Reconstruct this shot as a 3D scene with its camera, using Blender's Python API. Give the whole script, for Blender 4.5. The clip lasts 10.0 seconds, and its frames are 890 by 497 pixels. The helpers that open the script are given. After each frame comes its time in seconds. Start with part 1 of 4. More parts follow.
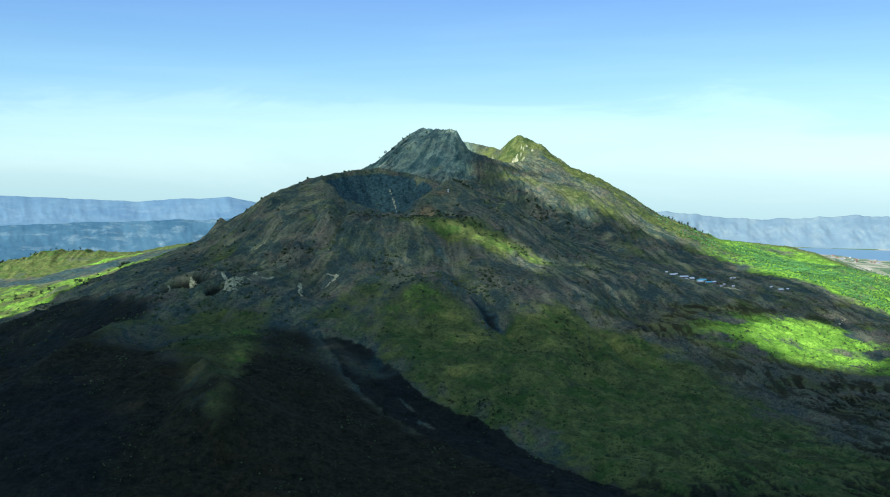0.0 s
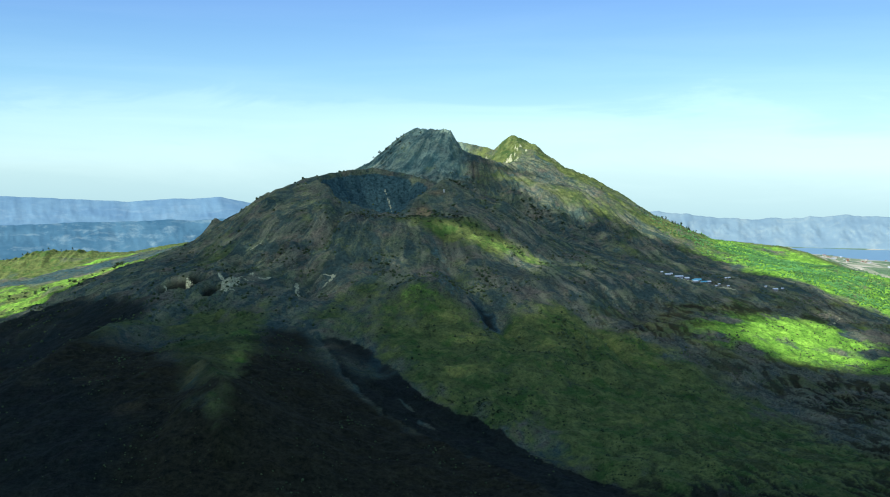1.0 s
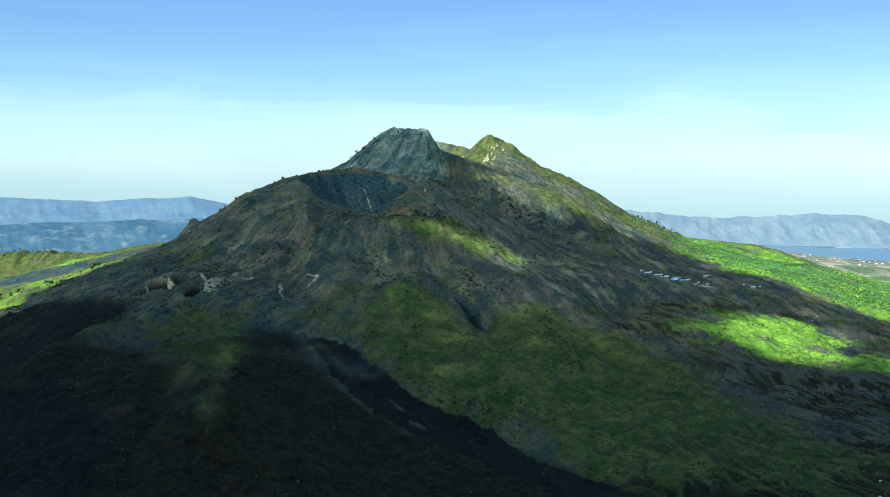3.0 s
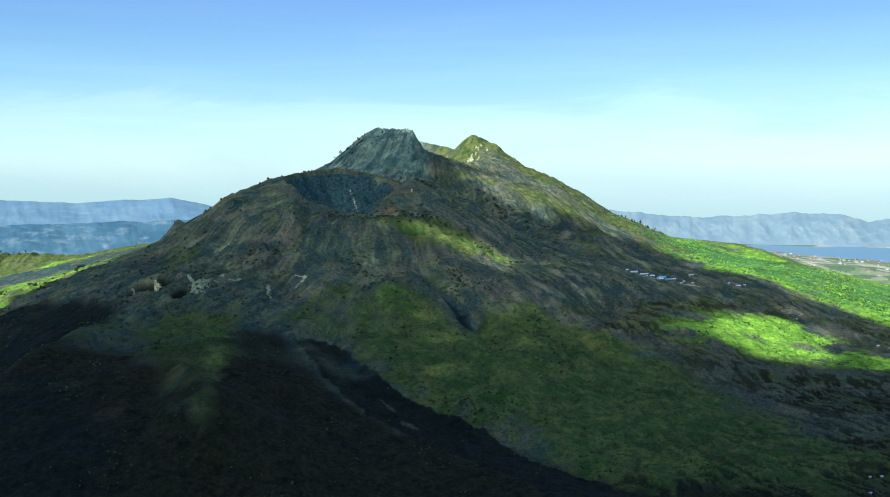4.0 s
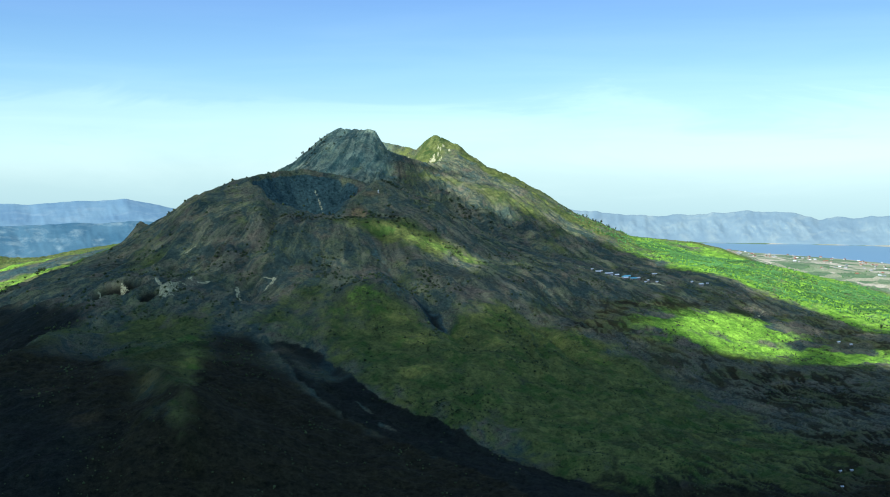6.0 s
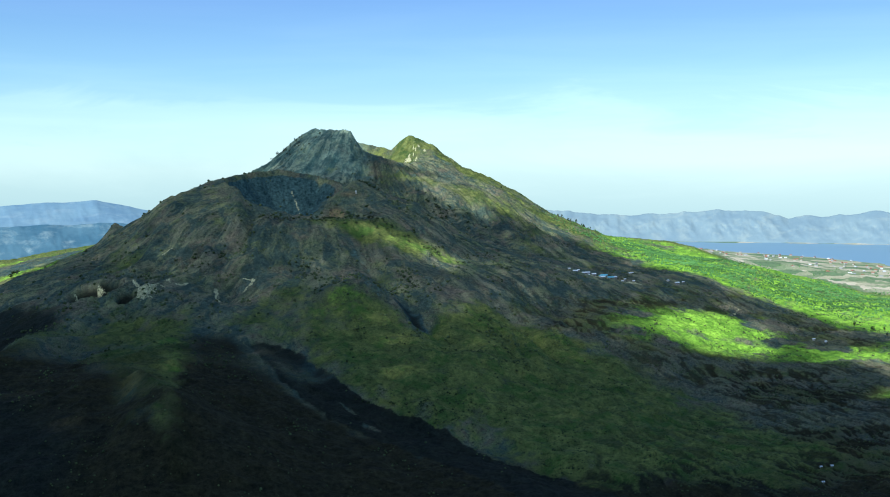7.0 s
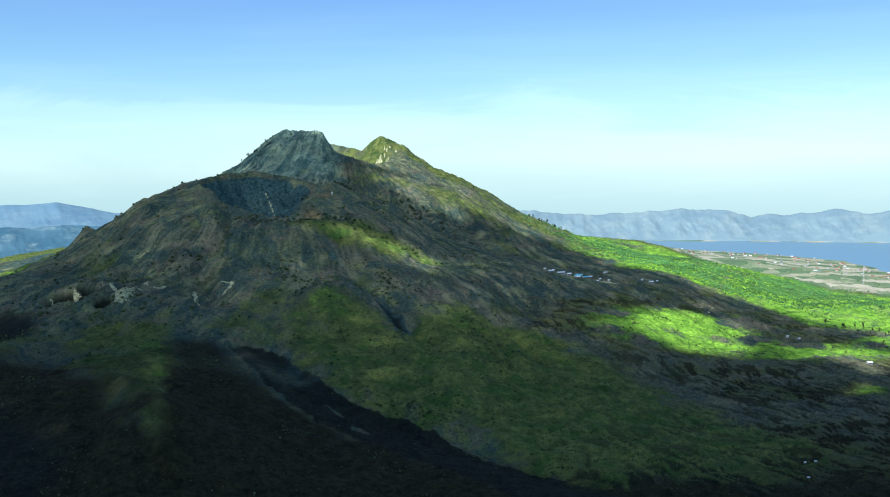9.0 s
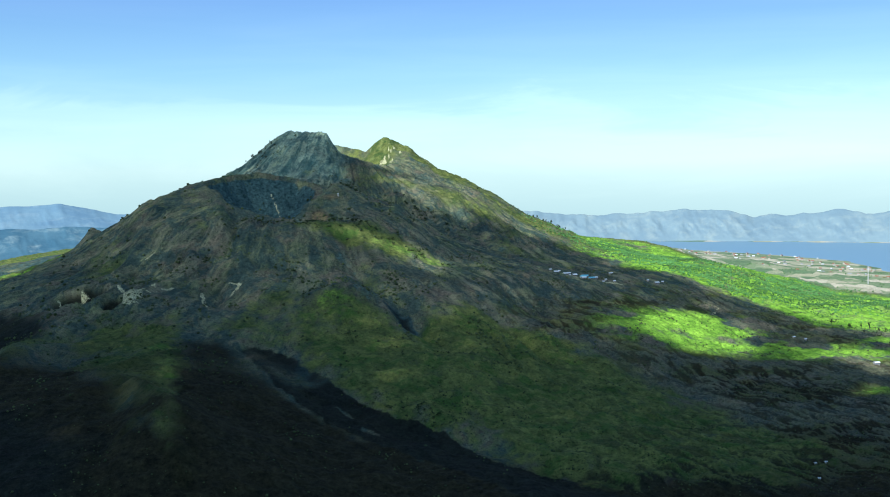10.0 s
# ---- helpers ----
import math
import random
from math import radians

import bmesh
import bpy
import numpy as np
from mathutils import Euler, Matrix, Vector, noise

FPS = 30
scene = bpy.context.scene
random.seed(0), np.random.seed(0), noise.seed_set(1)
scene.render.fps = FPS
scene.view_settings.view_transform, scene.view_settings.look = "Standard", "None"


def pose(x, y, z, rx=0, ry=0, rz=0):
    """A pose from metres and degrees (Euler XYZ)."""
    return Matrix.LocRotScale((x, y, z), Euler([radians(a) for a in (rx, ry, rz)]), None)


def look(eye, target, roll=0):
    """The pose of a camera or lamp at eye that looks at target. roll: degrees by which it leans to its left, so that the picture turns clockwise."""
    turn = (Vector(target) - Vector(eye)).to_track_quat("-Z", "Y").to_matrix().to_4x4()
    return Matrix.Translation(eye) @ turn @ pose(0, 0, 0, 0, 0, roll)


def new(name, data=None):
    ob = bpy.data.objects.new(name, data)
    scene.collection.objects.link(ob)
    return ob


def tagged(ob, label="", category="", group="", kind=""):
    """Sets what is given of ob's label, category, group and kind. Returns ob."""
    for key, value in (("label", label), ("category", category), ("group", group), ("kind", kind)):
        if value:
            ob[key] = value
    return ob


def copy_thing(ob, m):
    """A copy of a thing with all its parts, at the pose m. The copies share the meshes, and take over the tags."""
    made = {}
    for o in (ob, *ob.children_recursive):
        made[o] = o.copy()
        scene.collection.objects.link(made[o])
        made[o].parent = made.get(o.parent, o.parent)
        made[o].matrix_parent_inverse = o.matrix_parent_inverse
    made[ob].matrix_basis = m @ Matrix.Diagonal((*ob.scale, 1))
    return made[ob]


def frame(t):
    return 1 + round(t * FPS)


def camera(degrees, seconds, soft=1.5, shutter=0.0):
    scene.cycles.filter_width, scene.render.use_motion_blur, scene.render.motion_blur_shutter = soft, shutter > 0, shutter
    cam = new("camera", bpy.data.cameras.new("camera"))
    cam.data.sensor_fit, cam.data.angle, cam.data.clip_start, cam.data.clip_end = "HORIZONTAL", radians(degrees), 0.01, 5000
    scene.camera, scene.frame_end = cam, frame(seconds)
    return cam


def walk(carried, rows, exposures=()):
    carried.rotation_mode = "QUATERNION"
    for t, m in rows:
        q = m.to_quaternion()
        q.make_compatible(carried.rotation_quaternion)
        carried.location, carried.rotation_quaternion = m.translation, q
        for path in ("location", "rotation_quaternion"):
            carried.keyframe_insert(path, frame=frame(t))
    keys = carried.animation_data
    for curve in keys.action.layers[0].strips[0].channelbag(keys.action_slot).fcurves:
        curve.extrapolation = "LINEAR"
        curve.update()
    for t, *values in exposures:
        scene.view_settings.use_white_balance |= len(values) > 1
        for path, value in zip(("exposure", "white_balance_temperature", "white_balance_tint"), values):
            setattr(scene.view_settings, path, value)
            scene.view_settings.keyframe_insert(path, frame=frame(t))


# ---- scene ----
cam = camera(47.9, 10.0, 1.05)
PATH = [
    (0, (1.82, -2.238, -2.638), (1.817, -0.244, -2.797), 0.0),
    (0.5, (-4.301, -1.423, -2.573), (-4.292, 0.571, -2.732), 0.0),
    (1, (-9.825, -2.225, -2.464), (-9.807, -0.232, -2.623), 0.0),
    (1.5, (-16.812, -2.386, -2.322), (-16.781, -0.393, -2.482), -0.0),
    (2, (-23.077, -1.326, -2.642), (-23.033, 0.667, -2.801), -0.0),
    (2.5, (-29.544, -1.691, -1.714), (-29.481, 0.302, -1.875), -0.0),
    (4, (-49.855, -0.315, -2.235), (-49.73, 1.675, -2.395), -0.2),
    (4.5, (-55.916, -0.503, -1.749), (-55.771, 1.485, -1.909), -0.3),
    (5, (-63.5, -0.486, -1.227), (-63.331, 1.501, -1.387), -0.3),
    (5.5, (-70.463, -0.839, 0.122), (-70.27, 1.145, -0.039), -0.3),
    (7, (-91.907, 0.28, 0.832), (-91.628, 2.254, 0.67), -0.5),
    (7.5, (-100.364, 1.48, 1.125), (-100.058, 3.449, 0.963), -0.6),
    (8, (-105.957, 1.051, 1.492), (-105.637, 3.018, 1.329), -0.7),
    (8.5, (-114.411, 1.684, 2.557), (-114.071, 3.648, 2.394), -0.7),
    (9, (-121.875, 4.078, 3.12), (-121.518, 6.039, 2.957), -0.7),
    (9.5, (-126.947, 4.191, 4.358), (-126.591, 6.153, 4.195), -0.8),
    (10, (-132.827, 5.622, 4.284), (-132.47, 7.583, 4.122), -0.8),
]
walk(cam, [(t, look(eye, target, roll)) for t, eye, target, roll in PATH], [(0.0, 0.32, 5900, 8), (10.0, 0.32, 5900, 8)])

# ---- light ----
SUN_AZIMUTH, SUN_HEIGHT = -138.0, 40.0     # compass degrees from +y towards +x, degrees above the horizon
SUN_WAY = Vector((math.sin(radians(SUN_AZIMUTH)) * math.cos(radians(SUN_HEIGHT)),
                  math.cos(radians(SUN_AZIMUTH)) * math.cos(radians(SUN_HEIGHT)), math.sin(radians(SUN_HEIGHT))))
sun_data = bpy.data.lights.new("sun", "SUN")
sun_data.energy, sun_data.angle, sun_data.color = 4.9, radians(0.53), (1.0, 0.97, 0.89)
sun = new("sun", sun_data)
sun.matrix_world = look(SUN_WAY * 3000, (0, 0, 0))


class Nodes:
    """Short names for building a node tree."""

    def __init__(self, tree):
        self.tree = tree

    def add(self, kind, inputs=None, **settings):
        n = self.tree.nodes.new(kind)
        for key, value in settings.items():
            if key == "operation":
                n.operation = value
            elif key == "blend_type":
                n.blend_type = value
            elif key == "data_type":
                n.data_type = value
            elif key == "attribute_name":
                n.attribute_name = value
        for key, value in (inputs or {}).items():
            if isinstance(value, bpy.types.NodeSocket):
                self.tree.links.new(value, n.inputs[key])
            else:
                n.inputs[key].default_value = value
        return n

    def math(self, operation, a, b=0.0):
        return self.add("ShaderNodeMath", {0: a, 1: b}, operation=operation).outputs[0]

    def mix(self, factor, a, b, blend="MIX"):
        n = self.tree.nodes.new("ShaderNodeMix")
        n.data_type, n.blend_type = "RGBA", blend
        for socket, value in ((0, factor), (6, a), (7, b)):
            if isinstance(value, bpy.types.NodeSocket):
                self.tree.links.new(value, n.inputs[socket])
            else:
                n.inputs[socket].default_value = (*value, 1) if isinstance(value, tuple) else value
        return n.outputs[2]

    def ramp(self, value, stops):
        n = self.tree.nodes.new("ShaderNodeValToRGB")
        self.tree.links.new(value, n.inputs[0])
        while len(n.color_ramp.elements) < len(stops):
            n.color_ramp.elements.new(0.5)
        for e, (p, c) in zip(n.color_ramp.elements, stops):
            e.position, e.color = p, (*c, 1) if isinstance(c, tuple) else (c, c, c, 1)
        return n.outputs[0]

    def noise(self, vector, scale, detail=4.0, rough=0.55, distort=0.0):
        n = self.tree.nodes.new("ShaderNodeTexNoise")
        self.tree.links.new(vector, n.inputs["Vector"])
        n.inputs["Scale"].default_value, n.inputs["Detail"].default_value = scale, detail
        n.inputs["Roughness"].default_value, n.inputs["Distortion"].default_value = rough, distort
        return n.outputs[0]


world = bpy.data.worlds.new("world")
scene.world = world
world.use_nodes = True
world.node_tree.nodes.clear()
w = Nodes(world.node_tree)
sky = world.node_tree.nodes.new("ShaderNodeTexSky")
sky.sky_type, sky.sun_disc = "NISHITA", False
sky.sun_elevation, sky.sun_rotation = radians(SUN_HEIGHT), radians(SUN_AZIMUTH)
sky.altitude, sky.air_density, sky.dust_density, sky.ozone_density = 1500, 1.0, 0.7, 2.5
way = w.add("ShaderNodeTexCoord").outputs["Generated"]
split = w.add("ShaderNodeSeparateXYZ", {0: way})
# milky air towards the horizon, with thin streaks of high cloud
level = w.math("ADD", w.math("MULTIPLY", split.outputs[2], 2.0), 0.2)
air = w.ramp(level, [(0.12, (0.19, 0.385, 0.45)), (0.20, (0.20, 0.395, 0.445)), (0.29, (0.185, 0.362, 0.415)), (0.38, (0.128, 0.30, 0.405)),
                     (0.53, (0.062, 0.17, 0.385)), (0.75, (0.10, 0.175, 0.31)), (1.0, (0.12, 0.175, 0.26))])
flat = w.add("ShaderNodeMapping", {"Vector": way, "Scale": (1.6, 1.6, 22.0)}).outputs[0]
streak = w.ramp(w.noise(flat, 1.7, 5.0, 0.55, 0.5), [(0.36, 0.0), (0.66, 1.0)])
# a low bank of thin white cloud with a ragged top
edge = w.math("MULTIPLY", w.math("SUBTRACT", w.noise(w.add("ShaderNodeMapping", {"Vector": way, "Scale": (1.0, 1.0, 5.0)}).outputs[0], 3.2, 6.0, 0.62, 0.6), 0.5), 0.36)
bank = w.ramp(w.math("ADD", level, edge), [(0.16, 0.15), (0.25, 0.9), (0.30, 1.0), (0.33, 0.12), (0.40, 0.0)])
band = w.ramp(level, [(0.18, 0.0), (0.30, 1.0), (0.40, 0.55), (0.62, 0.0)])
mist = w.math("ADD", w.math("MULTIPLY", w.math("MULTIPLY", streak, band), 0.07), w.math("MULTIPLY", bank, 0.075))
air = w.mix(1.0, air, w.mix(1.0, (1.0, 0.95, 0.75), mist, "MULTIPLY"), "ADD")
bg_sky = w.add("ShaderNodeBackground", {"Color": sky.outputs[0], "Strength": 0.055})
bg_haze = w.add("ShaderNodeBackground", {"Color": air, "Strength": 0.88})
both = w.add("ShaderNodeAddShader", {0: bg_sky.outputs[0], 1: bg_haze.outputs[0]})
w.add("ShaderNodeOutputWorld", {"Surface": both.outputs[0]})

# ---- the lie of the land ----
def hashed(ix, iy, seed):
    h = (ix * 374761393 + iy * 668265263 + seed * 974634777) & 0xFFFFFFFF
    h = ((h ^ (h >> 13)) * 1274126177) & 0xFFFFFFFF
    return ((h ^ (h >> 16)) & 0xFFFF) / 65535.0 * 2 * math.pi


def grain(x, y, seed=0):
    """Smooth noise of about -0.7 to 0.7, one wave a metre."""
    ix, iy = np.floor(x).astype(np.int64), np.floor(y).astype(np.int64)
    fx, fy = x - ix, y - iy
    u, v = fx * fx * fx * (fx * (fx * 6 - 15) + 10), fy * fy * fy * (fy * (fy * 6 - 15) + 10)

    def corner(dx, dy):
        a = hashed(ix + dx, iy + dy, seed)
        return np.cos(a) * (fx - dx) + np.sin(a) * (fy - dy)
    low = corner(0, 0) * (1 - u) + corner(1, 0) * u
    return low * (1 - v) + (corner(0, 1) * (1 - u) + corner(1, 1) * u) * v


def fractal(x, y, size, octaves=4, seed=0, keep=0.5):
    total, weight = np.zeros_like(x), 1.0
    for k in range(octaves):
        total = total + weight * grain(x / size + 17.3 * k, y / size - 9.1 * k, seed + k)
        size, weight = size / 2.03, weight * keep
    return total


def ridged(x, y, size, octaves=4, seed=0):
    total, weight = np.zeros_like(x), 1.0
    for k in range(octaves):
        total = total + weight * (1 - 2.2 * np.abs(grain(x / size + 5.7 * k, y / size + 3.3 * k, seed + k)))
        size, weight = size / 2.1, weight * 0.5
    return total / 2


def bump(x, y, cx, cy, rx, ry=0.0, turn=0.0):
    """A soft hill of height 1 round (cx, cy)."""
    ry, c, s = ry or rx, math.cos(radians(turn)), math.sin(radians(turn))
    u, v = ((x - cx) * c + (y - cy) * s) / rx, ((y - cy) * c - (x - cx) * s) / ry
    return np.exp(-(u * u + v * v))


def along(x, y, line):
    """Distance from a line of points."""
    best = np.full_like(x, 1e9)
    for (ax, ay), (bx, by) in zip(line, line[1:]):
        dx, dy = bx - ax, by - ay
        t = np.clip(((x - ax) * dx + (y - ay) * dy) / (dx * dx + dy * dy), 0, 1)
        best = np.minimum(best, np.hypot(x - ax - t * dx, y - ay - t * dy))
    return best


def smooth_max(a, b, k):
    h = np.clip(0.5 + 0.5 * (a - b) / k, 0, 1)
    return b + (a - b) * h + k * h * (1 - h)


def step(v, lo, hi):
    t = np.clip((v - lo) / (hi - lo), 0, 1)
    return t * t * (3 - 2 * t)


def area(x, y, outline, soft):
    """1 inside an outline, 0 outside, with a soft edge."""
    px, py = np.array(outline, float).T
    out = np.zeros_like(x)
    pick = (x > px.min() - soft) & (x < px.max() + soft) & (y > py.min() - soft) & (y < py.max() + soft)
    u, v = x[pick], y[pick]
    if not u.size:
        return out
    away, inside = np.full_like(u, 1e12), np.zeros(u.shape, bool)
    for ax, ay, bx, by in zip(px, py, np.roll(px, -1), np.roll(py, -1)):
        dx, dy = bx - ax, by - ay
        t = np.clip(((u - ax) * dx + (v - ay) * dy) / (dx * dx + dy * dy + 1e-9), 0, 1)
        away = np.minimum(away, (u - ax - t * dx) ** 2 + (v - ay - t * dy) ** 2)
        inside ^= ((ay > v) != (by > v)) & (u < dx * (v - ay) / (dy if abs(dy) > 1e-9 else 1e-9) + ax)
    out[pick] = step(np.sqrt(away) * np.where(inside, 1, -1), -soft, soft)
    return out


LAKE = -335.0
EDGE_Y = (880, 960, 1020, 1065, 1100, 1120, 1165, 1185, 1260, 1340, 1370, 1450)
EDGE_X = (330, 215, 140, 105, 72, 45, -6, -22, -55, -98, -120, -172)
FLOW = ((-125, 1335), (-75, 1240), (-22, 1145), (50, 1090), (125, 1030), (215, 950), (330, 880))
SUMMIT = (70.0, 2600.0)
CRATER = (-110.0, 1940.0)


def wobble(turn, r, seed):
    """How far a crater's rim strays from its circle."""
    return 1 + 0.10 * fractal(np.cos(np.radians(turn)) * 2 + 7, np.sin(np.radians(turn)) * 2 + r / 900, 1.0, 3, seed)


def pit(x, y, cx, cy, rx, ry, turn=0.0):
    """A steep-walled hollow of depth 1."""
    c, s = math.cos(radians(turn)), math.sin(radians(turn))
    u, v = ((x - cx) * c + (y - cy) * s) / rx, ((y - cy) * c - (x - cx) * s) / ry
    r = np.hypot(u, v) * (1 + 0.25 * fractal(x, y, 22, 3, 97))
    return 1 - step(r, 0.35, 1.0)


def volcano(x, y, centre, rim_r, angles, heights, radii, profile, floor, fade, gully, seed, bowl_r=0.0):
    dx, dy = x - centre[0], y - centre[1]
    r, turn = np.hypot(dx, dy), np.degrees(np.arctan2(dy, dx)) % 360
    wob = wobble(turn, r, seed)
    rim = np.interp(turn, angles, heights, period=360)
    outer = np.interp(r, radii, profile)
    outer = outer + (rim - np.interp(rim_r, radii, profile)) * np.exp(-np.maximum(r - rim_r, 0) / fade)
    rr = (bowl_r or rim_r) * wob
    lip = rim + (np.interp(rr, radii, profile) - np.interp(rim_r, radii, profile)) * (bowl_r > 0)
    inner = floor + (lip - floor) * np.clip(r / rr, 0, 1.2) ** 2.4
    z = np.where(r < rr, np.minimum(inner, outer + 30), outer)
    # rills that run down the flank
    n = turn / 360 * 2 * math.pi + 0.16 * fractal(x, y, 170, 3, seed + 40)
    gully = gully * (0.55 + 0.9 * step(fractal(x, y, 240, 2, seed + 50), -0.25, 0.35))
    a = ridged(np.cos(n) * 5 + r / 1500, np.sin(n) * 5, 0.62, 3, seed + 20)
    b = ridged(np.cos(n) * 16 + r / 700, np.sin(n) * 16, 0.7, 3, seed + 30)
    depth = gully * step(r, rim_r * 0.8, rim_r * 1.7) * (1 - step(r, rim_r * 4, rim_r * 6.5))
    return z + depth * (a - 0.45) + 0.45 * depth * (b - 0.4)


LAKE_Y = (1500, 2660, 3100, 3420, 3700, 4200, 4700)
LAKE_X = (2350, 1730, 1800, 1700, 1500, 1350, 1300)


def in_lake(x, y):
    """Positive over the lake, in metres from its shore."""
    edge = np.interp(y, LAKE_Y, LAKE_X) + 60 * fractal(x, y, 260, 3, 91)
    return np.minimum(x - edge, 4480 + 25 * fractal(x, y, 200, 2, 93) - np.hypot(x, y))


def ropes(x, y):
    """Folds of the old lava flows, that bend round as they run down."""
    wx = x + 46 * fractal(x, y, 150, 3, 71)
    wy = y + 46 * fractal(x, y, 150, 3, 74)
    u, v = wx * 0.35 - wy * 0.94, wx * 0.94 + wy * 0.35
    return 0.7 * ridged(u * 0.13, v, 15, 2, 73) + 0.3 * ridged(wx, wy, 30, 3, 77)


def land(x, y, fine=True):
    x, y = np.asarray(x, float), np.asarray(y, float)
    a = volcano(x, y, SUMMIT, 138.0,
                (5, 28, 40, 56, 77, 95, 130, 180, 198, 246, 253, 259, 264, 276, 300, 335),
                (55, 84, 74, 50, 62, 70, 75, 82, 95, 95, 87, 66, 46, 28, -8, 10),
                (0, 138, 180, 215, 256, 390, 490, 645, 790, 907, 1075, 1200, 1700, 2400, 6000),
                (120, 70, 54, 28, -3, -66, -132, -190, -211, -224, -268, -292, -322, -331, -333), -15, 90, 14, 3)
    b = volcano(x, y, CRATER, 160.0,
                (0, 35, 60, 85, 105, 150, 180, 205, 228, 255, 285, 315, 340),
                (-62, -45, -28, -14, -9, -18, -24, -35, -62, -84, -95, -84, -70),
                (0, 160, 240, 300, 370, 500, 620, 720, 850, 1000, 1400),
                (0, -30, -62, -108, -153, -190, -232, -256, -294, -325, -400), -112, 110, 10.0, 5, 128.0)
    z = smooth_max(a, b, 14)
    # the low cone before it, with its ridge
    r = np.hypot(x + 345, (y - 1275) * 0.9)
    d = np.interp(r, (0, 55, 75, 130, 250, 420, 700), (-224, -222, -216, -226, -262, -312, -400))
    d = np.maximum(d, -222 - 0.75 * along(x, y, ((-345, 1230), (-265, 1110), (-228, 1025))) ** 0.93)
    d = np.maximum(d, -224 - 0.62 * along(x, y, ((-228, 1025), (-215, 940))) - 0.42 * np.maximum(1025 - y, 0))
    d = d + 5 * (ridged(x, y, 120, 4, 41) - 0.4)
    z = smooth_max(z, d, 10)
    # its left-hand flank, the valley beyond and the hollow within
    z = z + 12 * np.exp(-((along(x, y, ((-415, 1475), (-445, 1400), (-436, 1275), (-452, 1180), (-485, 1095))) + 6 * fractal(x, y, 60, 2, 47)) / 30) ** 2) - 13 * bump(x, y, -530, 1220, 62, 120)
    z = z - 14 * bump(x, y, -620, 1420, 95, 110) - 11 * bump(x, y, -360, 1190, 58, 110, 8)
    # knolls, pits and hollows
    z = z + 12 * bump(x, y, -455, 2030, 20, 26) + 24 * np.exp(-np.hypot((x + 458) / 40, (y - 2030) / 44)) + 10 * bump(x, y, -478, 2030, 30, 40) - 12 * bump(x, y, -415, 2015, 14, 30) + 20 * bump(x, y, -375, 1540, 75, 50) - 19 * pit(x, y, -350, 1503, 17, 15)
    z = z - 30 * pit(x, y, -400, 1540, 46, 34, 8) + 9 * bump(x, y, -318, 1503, 15, 22) + 11 * bump(x, y, -388, 1548, 5, 20, 25) - 7 * bump(x, y, -370, 1440, 46, 58)
    z = z + 26 * bump(x, y, -20, 1445, 55, 45) - 18 * bump(x, y, 75, 1400, 28, 60, 20) - 22 * bump(x, y, 300, 1590, 160, 70, 60)
    z = z - 12 * bump(x, y, -150, 1430, 60, 70) - 15 * bump(x, y, -205, 1520, 42, 48) + 10 * bump(x, y, 110, 1270, 70, 80)
    z = z - 15 * bump(x, y, 350, 1350, 130, 130) - 9 * bump(x, y, 190, 1215, 70, 70) - 8 * bump(x, y, 420, 1150, 120, 90)
    # the black gully down to the plain
    lava = along(x, y, FLOW)
    z = z - 8 * (1 - step(lava, 8, 46))
    # the grassy hill beyond the left-hand meadow
    hill = bump(x, y, -1085, 2680, 200, 105, 6)
    z = z + hill * (52 + 20 * (ridged(x * 2.6, y * 0.4, 90, 3, 55) - 0.4)) + 15 * bump(x, y, -640, 2350, 120, 90) - 14 * bump(x, y, -850, 2700, 110, 160) - 22 * bump(x, y, 920, 2450, 260, 190) - 20 * bump(x, y, 1210, 2600, 85, 180)
    # crags and broken ground on the steep parts
    wx, wy = x + 14 * fractal(x, y, 60, 2, 85), y + 14 * fractal(x, y, 60, 2, 88)
    crag = ridged(wx, wy, 58, 4, 81) - 0.42
    tall = ridged(wx + 0.5 * wy, wy * 0.6, 74, 4, 83) - 0.42
    z = z + crag * 5.5 + tall * (11 * bump(x, y, -20, 2420, 150, 60) + 17 * bump(x, y, 205, 2645, 80, 60))
    # a shelf fills the right-hand half of the crater
    z = z + 44 * bump(x, y, -8, 1885, 75, 65) + 9 * bump(x, y, -75, 1850, 40, 34)
    # a spur and a rib below the rim
    z = z + 9 * np.exp(-(along(x, y, ((-215, 1880), (-207, 1790), (-200, 1690))) / 13) ** 2) + 7 * np.exp(-(along(x, y, ((-300, 1880), (-335, 1760), (-350, 1660))) / 10) ** 2)
    # ravines
    for line, deep, wide in ((((-178, 1790), (-178, 1700), (-195, 1640)), 10, 11), (((0, 1690), (20, 1560), (75, 1400)), 9, 17), (((-235, 1700), (-215, 1590), (-205, 1500)), 7, 14), (((140, 1640), (210, 1490), (250, 1330)), 6, 14),
                             (((-330, 1960), (-400, 1830), (-470, 1700)), 6, 16), (((280, 2280), (330, 2100), (360, 1950)), 7, 18), (((120, 2250), (200, 2080), (270, 1900), (330, 1760)), 8, 15), (((380, 2230), (440, 2080), (500, 1950)), 6, 13), (((60, 2160), (110, 2000), (190, 1840)), 7, 13), (((-60, 2420), (-95, 2330), (-80, 2260)), 12, 20)):
        z = z - deep * np.exp(-((along(x, y, line) + 9 * fractal(x, y, 50, 3, 95)) / wide) ** 2)
    # rolling ground everywhere, rough lava on the plain
    near = step(y, 300, 800)
    r0 = np.hypot(x - SUMMIT[0], y - SUMMIT[1])
    plain = step(r0, 950, 1250)
